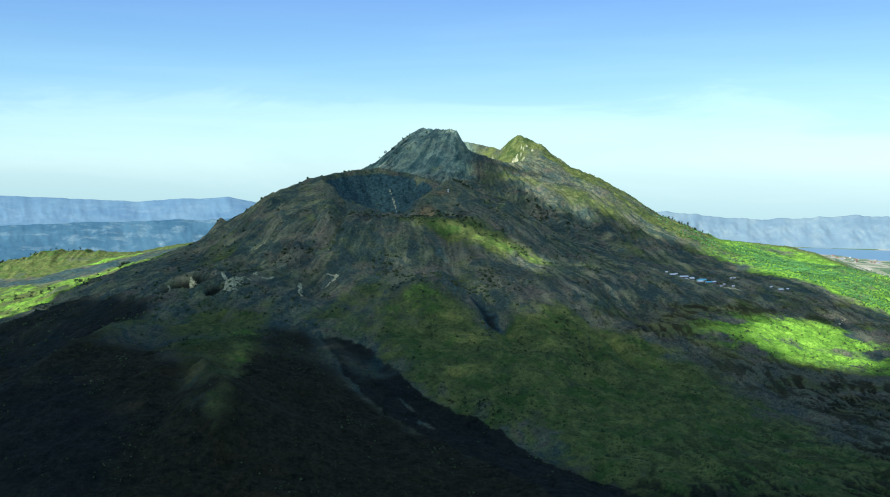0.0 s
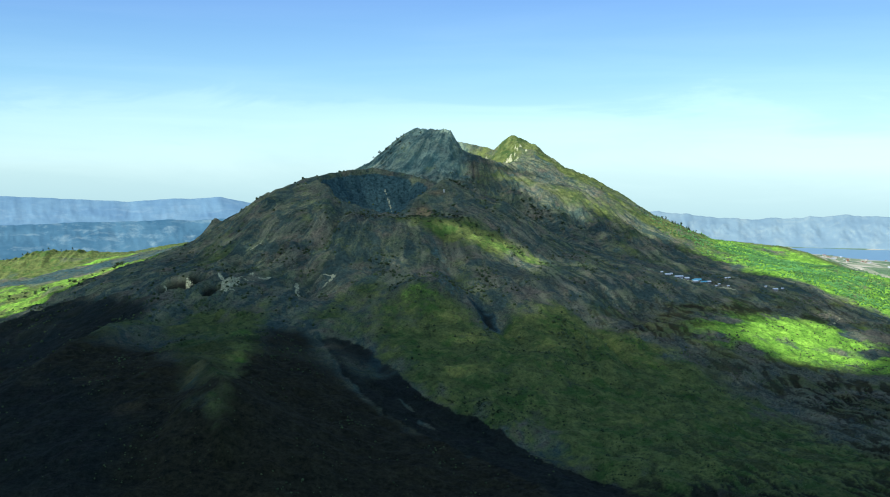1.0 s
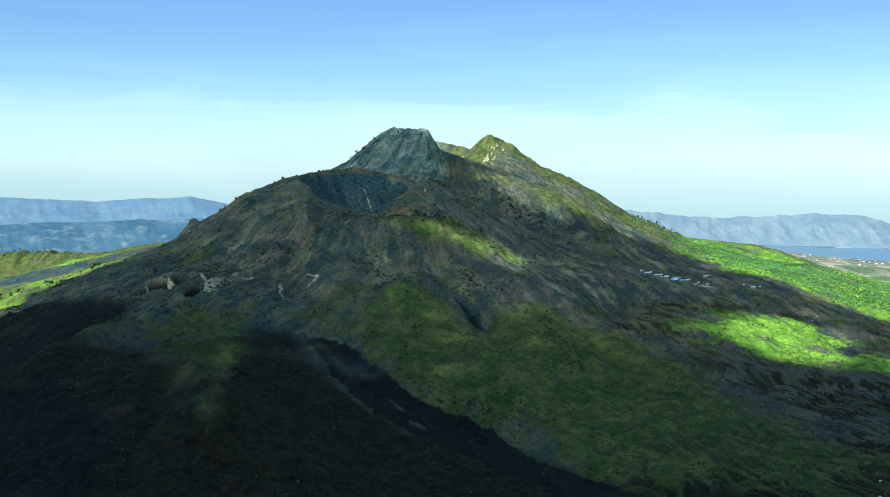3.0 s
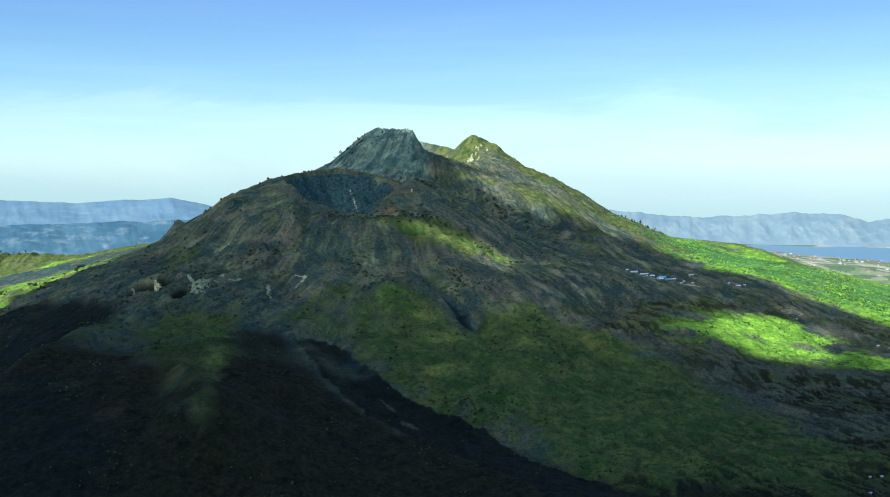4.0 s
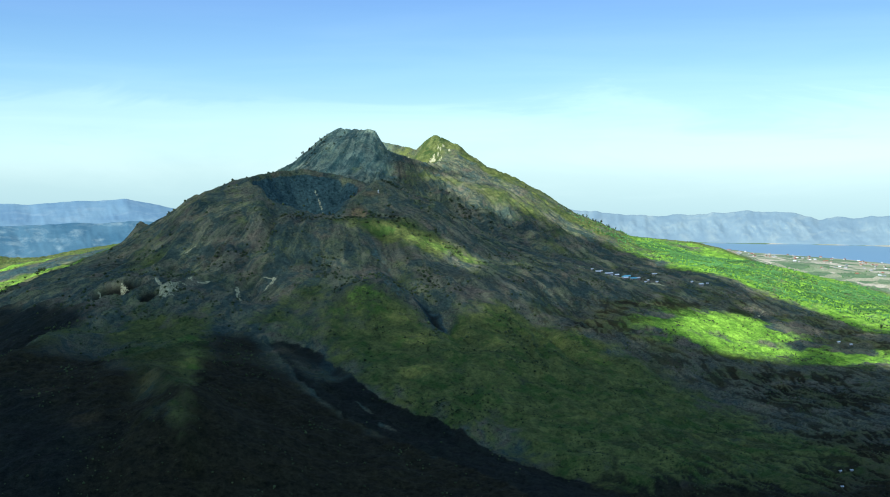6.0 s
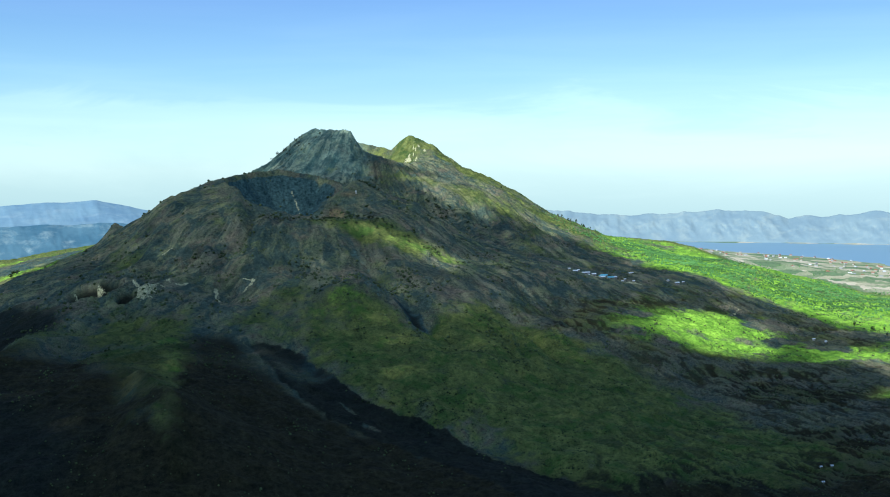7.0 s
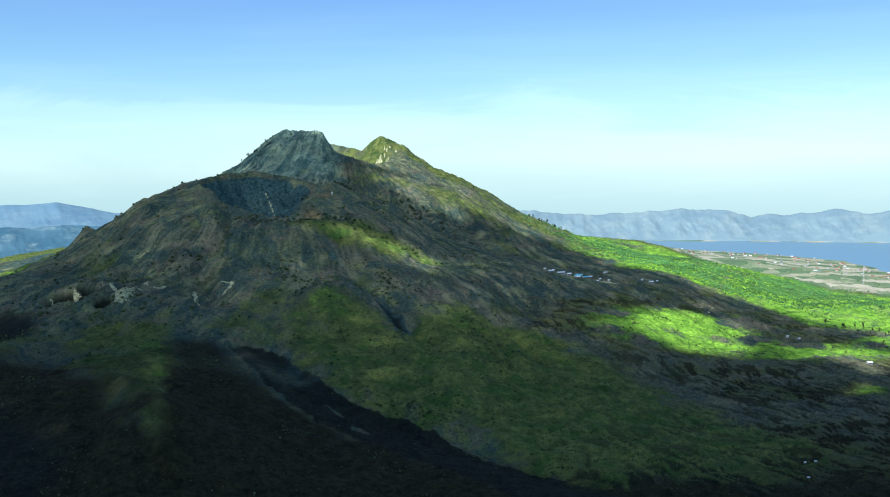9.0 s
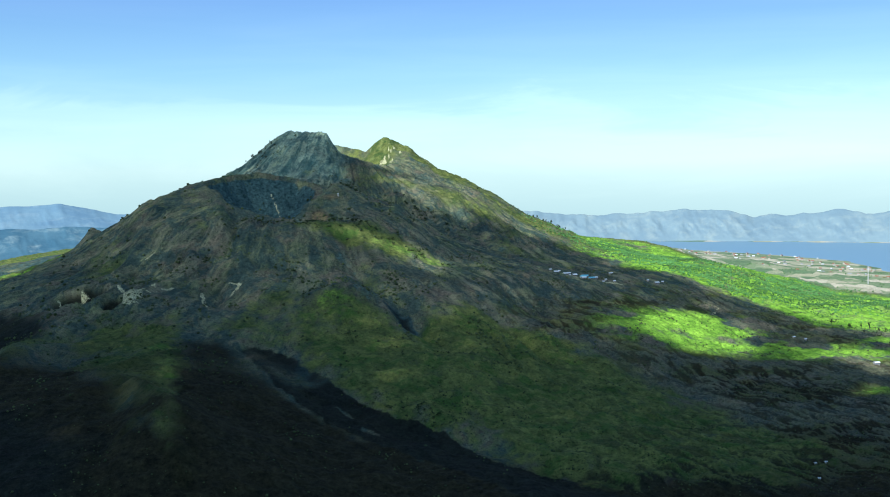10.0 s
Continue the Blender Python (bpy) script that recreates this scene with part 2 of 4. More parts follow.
    z = z + 7 * fractal(x, y, 210, 4, 61) * near + (2.6 + 1.6 * plain) * fractal(x, y, 46, 4, 67) * (1 - step(r0, 2200, 2900) * 0.7)
    if fine:
        z = z + (2.7 * (ridged(x, y, 19, 3, 79) - 0.4) + 0.9 * fractal(x, y, 9, 2, 78)) * (1 - step(r0, 1600, 2300))
        z = z - 6.5 * plain * step(x, 100, 300) * np.maximum(ropes(x, y) - 0.38, -0.1) * (1 - step(r0, 1800, 2400))
    # shore and bed of the lake
    wet = in_lake(x, y)
    flat_z = LAKE + 2.5 + 3 * np.clip(-wet / 60, 0, 1)
    t = step(-wet, 0, 500)
    z = np.where(wet > -500, flat_z * (1 - t) + np.maximum(z, LAKE + 4) * t, np.maximum(z, LAKE + 3))
    z = np.where(wet > 0, LAKE + 2.5 - 0.12 * np.minimum(wet, 60), z)
    return z


def streaks(x, y):
    """Light and dark bands that run down the flanks, about -0.5 to 0.5."""
    out = []
    wx, wy = x + 22 * fractal(x, y, 90, 3, 125), y + 22 * fractal(x, y, 90, 3, 128)
    for (cx, cy), seed in ((SUMMIT, 131), (CRATER, 141)):
        dx, dy = wx - cx, wy - cy
        n, r = np.arctan2(dy, dx), np.hypot(dx, dy)
        out.append(0.45 * fractal(np.cos(n) * 20 + r / 90, np.sin(n) * 20 + r / 120, 1.0, 3, seed) + 0.55 * fractal(np.cos(n) * 55 + r / 60, np.sin(n) * 55, 1.0, 3, seed + 6))
    rc = np.hypot(x - CRATER[0], y - CRATER[1])
    k = np.maximum(step(rc, 420, 620) * step(x, 0, 200), step(y - 0.3 * np.abs(x - 100), 2080, 2240))
    both = out[0] * k + out[1] * (1 - k)
    return both * step(rc, 130, 190) * (1 - 0.7 * step(rc, 450, 700) * step(1700 - y, 0, 200))


# ---- materials ----
def material(name, rough=0.9, specular=0.2):
    m = bpy.data.materials.new(name)
    m.use_nodes = True
    m.node_tree.nodes.clear()
    k = Nodes(m.node_tree)
    k.bsdf = k.add("ShaderNodeBsdfPrincipled", {"Roughness": rough, "Specular IOR Level": specular})
    k.add("ShaderNodeOutputMaterial", {"Surface": k.bsdf.outputs[0]})
    k.place = k.add("ShaderNodeNewGeometry").outputs["Position"]
    return m, k


def finish(k, colour, height=None, strength=0.5, distance=1.0):
    if isinstance(colour, tuple):
        k.bsdf.inputs["Base Color"].default_value = (*colour, 1)
    else:
        k.tree.links.new(colour, k.bsdf.inputs["Base Color"])
    if height is not None:
        b = k.add("ShaderNodeBump", {"Height": height, "Strength": strength, "Distance": distance})
        k.tree.links.new(b.outputs[0], k.bsdf.inputs["Normal"])


def ground_material():
    m, k = material("ground", 0.95, 0.1)
    cover = k.add("ShaderNodeAttribute", attribute_name="cover")
    part_of = k.add("ShaderNodeSeparateColor", {0: cover.outputs["Color"]})
    grass, lava, pale = part_of.outputs[0], part_of.outputs[1], part_of.outputs[2]
    rust = cover.outputs["Alpha"]
    growth = k.add("ShaderNodeAttribute", attribute_name="growth")
    more = k.add("ShaderNodeSeparateColor", {0: growth.outputs["Color"]})
    lush_lit, dry, sand_shade = more.outputs[0], more.outputs[1], more.outputs[2]
    streak = k.add("ShaderNodeAttribute", attribute_name="streak").outputs["Fac"]
    big, mid, small = k.noise(k.place, 0.012, 6, 0.6), k.noise(k.place, 0.06, 6, 0.65), k.noise(k.place, 0.17, 6, 0.75)
    tiny = k.noise(k.place, 0.6, 3, 0.7)

    def near(mask, spread, noise_a, noise_b):
        return k.math("ADD", mask, k.math("MULTIPLY", k.math("SUBTRACT", k.mix(0.5, noise_a, noise_b), 0.5), spread))
    ash = k.mix(k.ramp(near(streak, 1.35, small, tiny), [(0.34, 0.0), (0.68, 1.0)]), (0.032, 0.035, 0.028), (0.142, 0.138, 0.098))
    olive = k.mix(k.ramp(near(streak, 1.4, small, tiny), [(0.36, 0.0), (0.66, 1.0)]), (0.032, 0.056, 0.032), (0.145, 0.165, 0.078))
    soil = k.mix(k.ramp(k.mix(0.4, big, mid), [(0.36, 0.0), (0.62, 1.0)]), ash, olive)
    patch = k.noise(k.add("ShaderNodeMapping", {"Vector": k.place, "Location": (310.0, 90.0, 0.0)}).outputs[0], 0.018, 6, 0.68, 0.6)
    soil = k.mix(k.ramp(patch, [(0.50, 0.0), (0.62, 0.75)]), soil, k.mix(k.ramp(small, [(0.36, 0.0), (0.64, 1.0)]), (0.060, 0.052, 0.037), (0.168, 0.145, 0.100)))
    thick = k.noise(k.add("ShaderNodeMapping", {"Vector": k.place, "Location": (-150.0, 220.0, 0.0), "Scale": (1.25, 0.7, 1.0)}).outputs[0], 0.024, 8, 0.72, 0.7)
    cover_up = k.ramp(k.math("SUBTRACT", thick, k.math("MULTIPLY", k.math("SUBTRACT", streak, 0.5), 0.25)), [(0.485, 0.0), (0.56, 0.85)])
    # Dark growth, leaned to blue to paint in haze on the slopes
    soil = k.mix(cover_up, soil, k.mix(k.ramp(small, [(0.36, 0.0), (0.64, 1.0)]), (0.019, 0.037, 0.034), (0.058, 0.090, 0.070)))
    # Dry grass whose teal tint paints haze onto the distant summit
    hazy_straw = k.mix(k.ramp(near(streak, 1.2, small, mid), [(0.34, 0.0), (0.66, 1.0)]), (0.054, 0.118, 0.104), (0.212, 0.270, 0.190))
    hazy_straw = k.mix(k.math("MULTIPLY", cover_up, 0.8), hazy_straw, (0.034, 0.078, 0.072))
    soil = k.mix(k.ramp(near(dry, 0.9, big, mid), [(0.28, 0.0), (0.62, 1.0)]), soil, hazy_straw)
    blade = k.mix(k.ramp(mid, [(0.36, 0.0), (0.64, 1.0)]), (0.050, 0.066, 0.020), (0.122, 0.142, 0.040))
    # Lush green, bright enough to paint sunlight onto the grass in the cloud gaps
    rich_lit = k.mix(k.ramp(mid, [(0.36, 0.0), (0.64, 1.0)]), (0.095, 0.210, 0.022), (0.225, 0.40, 0.044))
    blade = k.mix(k.ramp(near(lush_lit, 0.5, mid, small), [(0.25, 0.0), (0.6, 1.0)]), blade, rich_lit)
    bushy = k.noise(k.add("ShaderNodeMapping", {"Vector": k.place, "Location": (70.0, 410.0, 0.0)}).outputs[0], 0.03, 7, 0.72, 0.4)
    blade = k.mix(k.ramp(bushy, [(0.49, 0.0), (0.60, 0.80)]), blade, k.mix(lush_lit, (0.028, 0.058, 0.016), (0.085, 0.20, 0.020)))
    blade = k.mix(k.ramp(small, [(0.52, 0.0), (0.68, 0.7)]), blade, (0.034, 0.066, 0.016))
    plot = k.add("ShaderNodeTexVoronoi", {"Vector": k.place, "Scale": 0.016})
    tone = k.add("ShaderNodeSeparateColor", {0: plot.outputs["Color"]}).outputs[0]
    fields = k.ramp(k.math("ADD", k.math("MULTIPLY", tone, 0.6), k.math("MULTIPLY", k.mix(0.5, mid, small), 0.4)), [(0.26, (0.09, 0.145, 0.075)), (0.46, (0.17, 0.21, 0.12)), (0.60, (0.29, 0.28, 0.19)), (0.78, (0.41, 0.37, 0.28))])
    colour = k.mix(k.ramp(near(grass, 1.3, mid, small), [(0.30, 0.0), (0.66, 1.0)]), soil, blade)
    colour = k.mix(k.ramp(near(growth.outputs["Alpha"], 0.6, big, mid), [(0.35, 0.0), (0.65, 0.9)]), colour, fields)
    colour = k.mix(k.ramp(near(rust, 0.8, mid, small), [(0.4, 0.0), (0.75, 1.0)]), colour, k.mix(k.ramp(small, [(0.36, 0.0), (0.64, 1.0)]), (0.040, 0.041, 0.026), (0.134, 0.124, 0.075)))
    # Lava rock with a blue tint painted in for haze
    rock = k.mix(k.ramp(small, [(0.38, 0.0), (0.66, 1.0)]), (0.013, 0.034, 0.035), (0.062, 0.114, 0.110))
    colour = k.mix(k.ramp(near(lava, 0.9, mid, small), [(0.40, 0.0), (0.60, 1.0)]), colour, rock)
    # Black lava and earth, also used to paint the foreground's vignette and shade
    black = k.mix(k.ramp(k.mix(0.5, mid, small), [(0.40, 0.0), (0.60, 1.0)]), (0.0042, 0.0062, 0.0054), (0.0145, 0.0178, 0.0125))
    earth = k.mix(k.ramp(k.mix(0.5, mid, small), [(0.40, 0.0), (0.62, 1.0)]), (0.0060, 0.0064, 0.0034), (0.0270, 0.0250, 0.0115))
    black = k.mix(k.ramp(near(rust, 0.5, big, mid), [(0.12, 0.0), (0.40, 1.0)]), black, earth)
    colour = k.mix(k.ramp(near(sand_shade, 0.8, mid, small), [(0.20, 0.0), (0.66, 0.95)]), colour, black)
    colour = k.mix(k.ramp(near(pale, 1.3, small, tiny), [(0.46, 0.0), (0.58, 1.0)]), colour, k.mix(k.ramp(tiny, [(0.4, 0.0), (0.6, 1.0)]), (0.17, 0.17, 0.095), (0.41, 0.41, 0.24)))
    colour = k.mix(k.ramp(near(rust, 0.5, mid, small), [(0.80, 0.0), (1.0, 0.9)]), colour, k.mix(k.ramp(mid, [(0.40, 0.0), (0.60, 1.0)]), (0.155, 0.105, 0.060), (0.215, 0.175, 0.075)))
    fine = k.ramp(k.mix(0.4, k.noise(k.place, 0.24, 4, 0.8), tiny), [(0.36, 0.35), (0.46, 0.80), (0.60, 1.0)])
    colour = k.mix(1.0, colour, k.mix(1.0, fine, (1.66, 1.66, 1.66), "MULTIPLY"), "MULTIPLY")
    finish(k, colour, k.mix(0.4, mid, k.mix(0.35, small, tiny)), 1.0, 5.0)
    return m


def leaf_material(name, dark, light, rough=0.85):
    m, k = material(name, rough, 0.15)
    part_noise = k.noise(k.place, 0.35, 4, 0.7)
    own = k.add("ShaderNodeNewGeometry").outputs["Random Per Island"]
    tone = k.math("ADD", k.math("MULTIPLY", part_noise, 0.7), k.math("MULTIPLY", own, 0.45))
    stand = k.ramp(k.noise(k.place, 0.012, 4, 0.6), [(0.40, 0.55), (0.60, 1.0)])
    colour = k.mix(1.0, k.mix(k.ramp(tone, [(0.3, 0.0), (0.85, 1.0)]), dark, light), stand, "MULTIPLY")
    finish(k, colour, k.noise(k.place, 1.2, 3, 0.7), 0.6, 0.6)
    return m


# Distant slopes with the haze of the air mixed into their base colours
def far_haze_material(name, low, high, cliff):
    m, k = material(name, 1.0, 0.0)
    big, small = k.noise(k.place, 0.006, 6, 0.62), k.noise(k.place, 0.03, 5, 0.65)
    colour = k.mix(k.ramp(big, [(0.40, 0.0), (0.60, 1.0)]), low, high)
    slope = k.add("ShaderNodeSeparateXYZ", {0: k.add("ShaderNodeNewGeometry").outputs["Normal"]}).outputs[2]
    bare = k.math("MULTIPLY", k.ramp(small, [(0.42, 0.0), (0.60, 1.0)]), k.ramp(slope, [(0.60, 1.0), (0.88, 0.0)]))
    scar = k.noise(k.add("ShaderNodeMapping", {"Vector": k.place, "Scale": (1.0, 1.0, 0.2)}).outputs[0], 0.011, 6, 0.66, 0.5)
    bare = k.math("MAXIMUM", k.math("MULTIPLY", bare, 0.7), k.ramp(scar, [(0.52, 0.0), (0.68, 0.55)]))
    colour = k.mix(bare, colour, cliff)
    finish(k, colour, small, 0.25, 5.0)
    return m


GROUND = ground_material()
FOREST = leaf_material("forest_leaves", (0.075, 0.205, 0.062), (0.165, 0.38, 0.105))
SHRUB = leaf_material("shrub_leaves", (0.048, 0.078, 0.034), (0.115, 0.155, 0.060))
# pale blues that carry painted haze, not the slopes' own colour
FAR_LEFT = far_haze_material("far_caldera_wall", (0.055, 0.130, 0.190), (0.085, 0.175, 0.235), (0.28, 0.37, 0.38))
FAR_RIGHT = far_haze_material("far_lake_range", (0.165, 0.245, 0.295), (0.195, 0.278, 0.318), (0.29, 0.355, 0.345))
FAR_RIM = far_haze_material("far_rim", (0.135, 0.235, 0.325), (0.165, 0.275, 0.355), (0.23, 0.33, 0.39))
WATER, k = material("lake_water", 0.45, 0.5)
finish(k, (0.165, 0.290, 0.385), k.noise(k.place, 0.05, 4, 0.6), 0.015, 1.0)
CLOUD, k = material("cloud", 1.0, 0.0)
finish(k, (0.85, 0.86, 0.88))


def veil(clearness):
    """Thinner cloud, that lets some of the sun through."""
    m, k = material("thin_cloud", 1.0, 0.0)
    finish(k, (0.85, 0.86, 0.88))
    clear = k.add("ShaderNodeBsdfTransparent", {"Color": (1, 1, 1, 1)})
    blend = k.add("ShaderNodeMixShader", {0: clearness, 1: k.bsdf.outputs[0], 2: clear.outputs[0]})
    k.add("ShaderNodeOutputMaterial", {"Surface": blend.outputs[0]}).is_active_output = True
    return m


# ---- mesh helpers ----
def solid(name, verts, faces, mat, parent=None, smooth=True):
    me = bpy.data.meshes.new(name)
    faces = np.asarray(faces, np.int32)
    n = faces.shape[1]
    me.vertices.add(len(verts))
    me.vertices.foreach_set("co", np.asarray(verts, np.float32).ravel())
    me.loops.add(faces.size)
    me.loops.foreach_set("vertex_index", faces.ravel())
    me.polygons.add(len(faces))
    me.polygons.foreach_set("loop_start", np.arange(0, faces.size, n, dtype=np.int32))
    me.polygons.foreach_set("use_smooth", np.full(len(faces), smooth))
    me.update(calc_edges=True)
    me.materials.append(mat)
    ob = new(name, me)
    ob.parent = parent
    return ob


def sheet(xs, ys, zs):
    """Vertices and quads of a grid, ys by xs."""
    gx, gy = np.meshgrid(xs, ys)
    n, m = len(xs), len(ys)
    v = np.stack([gx.ravel(), gy.ravel(), zs.ravel()], 1)
    i = (np.arange(m - 1)[:, None] * n + np.arange(n - 1)[None, :]).ravel()
    return v, np.stack([i, i + 1, i + 1 + n, i + n], 1)


def axis(lo, hi, fine_lo, fine_hi, fine_step, grow=1.09):
    mid = list(np.arange(fine_lo, fine_hi, fine_step))
    up, s = [], fine_step
    v = mid[-1]
    while v < hi:
        s = min(s * grow, 260)
        v += s
        up.append(min(v, hi))
    down, s, v = [], fine_step, mid[0]
    while v > lo:
        s = min(s * grow, 260)
        v -= s
        down.append(max(v, lo))
    return np.array(down[::-1] + mid + up)


def ball(level):
    bm = bmesh.new()
    bmesh.ops.create_icosphere(bm, subdivisions=level, radius=1)
    v = np.array([p.co[:] for p in bm.verts])
    f = np.array([[p.index for p in q.verts] for q in bm.faces])
    bm.free()
    return v, f


def lumps(places, sizes, flat, level, rng, rough=0.25):
    """Many uneven balls joined: vertices and triangles."""
    v, f = ball(level)
    n = len(places)
    turn = rng.uniform(0, 2 * math.pi, n)
    c, s = np.cos(turn)[:, None], np.sin(turn)[:, None]
    shape = v[None] * (1 + rng.uniform(-rough, rough, (n, len(v), 1)))
    out = np.empty((n, len(v), 3))
    out[..., 0] = (shape[..., 0] * c - shape[..., 1] * s) * sizes[:, None]
    out[..., 1] = (shape[..., 0] * s + shape[..., 1] * c) * sizes[:, None]
    out[..., 2] = shape[..., 2] * sizes[:, None] * flat
    out += places[:, None, :]
    faces = (f[None] + (np.arange(n) * len(v))[:, None, None]).reshape(-1, 3)
    return out.reshape(-1, 3), faces


# ---- ground: one sheet out to the horizon ----
CLIFF = (190.0, 2582.0)
TRACK = ((670, 1700), (702, 1745))
LAVA_BAND = ((-590, 2430), (-680, 2260), (-850, 2250), (-1080, 2430), (-1300, 2500))
GULLY = ((-167, 1340), (-142, 1345), (-110, 1326), (-60, 1249), (-33, 1187), (4, 1150), (43, 1122), (70, 1092), (98, 1051), (128, 1021), (161, 1003),
         (184, 969), (330, 860), (120, 860), (107, 935), (67, 998), (10, 1044), (-30, 1077), (-67, 1116), (-95, 1151), (-125, 1210))
APRON = ((-28, 1425), (5, 1432), (36, 1392), (73, 1328), (93, 1410), (121, 1449), (182, 1486), (235, 1450), (330, 1390), (390, 1290), (430, 1150), (560, 1000), (600, 850),
         (196, 950), (128, 1023), (74, 1098), (4, 1155), (-45, 1219), (-70, 1294), (-75, 1382))
BROWN = ((-244, 1350), (-172, 1335), (-128, 1205), (-94, 1135), (-30, 1075), (28, 1005), (60, 860), (-200, 860), (-220, 1015), (-236, 1200))
# Near left corner, blackened in place of a vignette
BLACK = ((-500, 1135), (-420, 1140), (-356, 1055), (-314, 980), (-322, 860), (-520, 860), (-560, 1100))
VALLEY = ((-760, 1540), (-632, 1665), (-460, 1530), (-430, 1465), (-470, 1330), (-500, 1190), (-560, 1110), (-800, 1300))
GREEN_FLANK = ((-370, 1330), (-376, 1450), (-312, 1425), (-274, 1435), (-248, 1375), (-240, 1260), (-232, 1165), (-232, 1075), (-264, 1030), (-302, 1085))
OLIVE = ((-196, 1430), (-156, 1475), (-80, 1495), (-28, 1425), (-76, 1380), (-72, 1305), (-110, 1335), (-164, 1345))
ASH = ((-364, 1620), (-348, 1680), (-304, 1690), (-208, 1635), (-152, 1610), (-160, 1520), (-188, 1455), (-274, 1525))
LAVA_PLAIN = ((246, 1480), (344, 1655), (516, 1740), (690, 1850), (790, 1770), (890, 1640), (1000, 1480), (1000, 860), (400, 860), (454, 1015), (430, 1210), (340, 1290), (280, 1375))
GOLD = ((140, 2385), (232, 2385), (290, 2330), (375, 2275), (310, 2200), (240, 2220), (160, 2300))
GROVE = ((480, 2270), (574, 2290), (690, 2290), (640, 2090), (700, 2025), (760, 1910), (812, 1810), (904, 1780), (968, 1735), (1080, 1735), (1290, 2085), (1174, 2230), (940, 2060), (900, 2165), (900, 2450), (790, 2560))


def cover_of(x, y, z):
    r0 = np.hypot(x - SUMMIT[0], y - SUMMIT[1])
    rc = np.hypot(x - CRATER[0], y - CRATER[1])
    n, n2, n3 = fractal(x, y, 160, 4, 101), fractal(x, y, 60, 4, 107), fractal(x, y, 14, 3, 151)
    # outlines on the ground are never straight
    wx = x + 16 * fractal(x, y, 70, 4, 171) + 3 * n3
    wy = y + 22 * fractal(x, y, 80, 4, 175) + 5 * n3
    gully = area(x + 3 * n2 + 2 * n3, y + 6 * n2 + 4 * n3, GULLY, 2.5)
    apron, olive = area(wx + 50 * n + 15 * n2, wy + 50 * n2, APRON, 44), area(wx, wy, OLIVE, 24)
    brown, black = area(wx, wy, BROWN, 24), area(wx, wy, BLACK, 60)
    valley, flank = area(wx, wy, VALLEY, 30), area(wx, wy, GREEN_FLANK, 20)
    ash, lava_plain = area(wx, wy, ASH, 30), area(wx, wy, LAVA_PLAIN, 45)
    # Sunlit part of the flank, whose warm light also goes into the colour
    golden_lit = area(wx, wy, GOLD, 35)
    gully = gully * (1 - 0.55 * step(np.interp(y, EDGE_Y, EDGE_X) - x + 30 * n2 + 8 * n3, 25, 85))
    gully = gully * (1 - 0.9 * (1 - step(along(x, y, ((-52, 1165), (-40, 1145))) + 7 * n3, 2, 6))) * (1 - 0.9 * (1 - step(along(x, y, ((-28, 1105), (-14, 1098))) + 7 * n3, 2, 5)))
    meadow = step(-x - 505 - np.maximum(1966 - y, 0) * 0.62 + 18 * n2, -8, 14)
    hill = meadow * step(y, 2380, 2480)
    far = step(x + 0.35 * (y - 2200), 1080, 1300)
    right = step(x - np.interp(y, (1500, 1838, 2001, 2250, 2400, 2600), (1000, 790, 640, 520, 400, 250)) + 20 * n2, -40, 40)
    low = step(-z, 140, 225)
    band = meadow * (1 - step(along(x, y, LAVA_BAND) + 25 * n2, 50, 95))
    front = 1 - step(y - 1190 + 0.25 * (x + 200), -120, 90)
    fold = ropes(x, y)
    # Left half of the crater, its wall's shade painted as dark rock
    bowl_shade = (1 - step(rc / wobble(np.degrees(np.arctan2(y - CRATER[1], x - CRATER[0])) % 360, rc, 5), 119, 127)) * step(-x - 40 + 90 * n2 + 40 * n, -55, 55)
    crest = step(y, 860, 940) * (1 - step(along(x, y, ((-262, 1300), (-236, 1160), (-230, 1040), (-222, 985), (-208, 930), (-196, 880))) + 14 * n2 + 10 * n3, 0, 26))
    crest = np.maximum(crest, 0.5 * (1 - step(along(x, y, ((-230, 1040), (-262, 1012), (-300, 975))) + 14 * n2 + 12 * n3, 0, 22)))

    grass = 0.16 + 0.34 * n + 0.34 * n2 + 0.66 * apron + 0.40 * olive + 0.50 * flank + 0.95 * crest + 0.34 * bump(x, y, -370, 1370, 110, 80)
    grass = grass + 0.35 * (1 - step(along(x, y, ((-440, 1400), (-436, 1275), (-452, 1180))) + 25 * n2, 8, 34)) - 0.25 * ash - 0.45 * bowl_shade - 0.15 * brown - 0.25 * black - 0.3 * valley
    # Thicker green on the sunlit patches, which adds to their light
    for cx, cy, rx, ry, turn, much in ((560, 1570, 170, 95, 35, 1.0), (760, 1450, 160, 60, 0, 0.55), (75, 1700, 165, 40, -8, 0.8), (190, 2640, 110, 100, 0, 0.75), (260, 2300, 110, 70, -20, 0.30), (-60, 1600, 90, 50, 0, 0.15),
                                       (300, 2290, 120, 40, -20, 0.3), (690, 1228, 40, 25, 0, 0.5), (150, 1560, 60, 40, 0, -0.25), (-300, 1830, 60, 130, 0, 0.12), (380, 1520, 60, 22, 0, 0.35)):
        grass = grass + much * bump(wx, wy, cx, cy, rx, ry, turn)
    grass = grass + 0.5 * right + 0.6 * meadow - 0.75 * band + lava_plain * (0.60 * n2 + 0.2 * n + 0.10) - 0.7 * far * grass
    # old lava: bare rock; the fold grooves get their shade as black colour
    crease_shade = step(fold - 0.47 + 0.16 * n2 + 0.1 * n3, 0.0, 0.10)
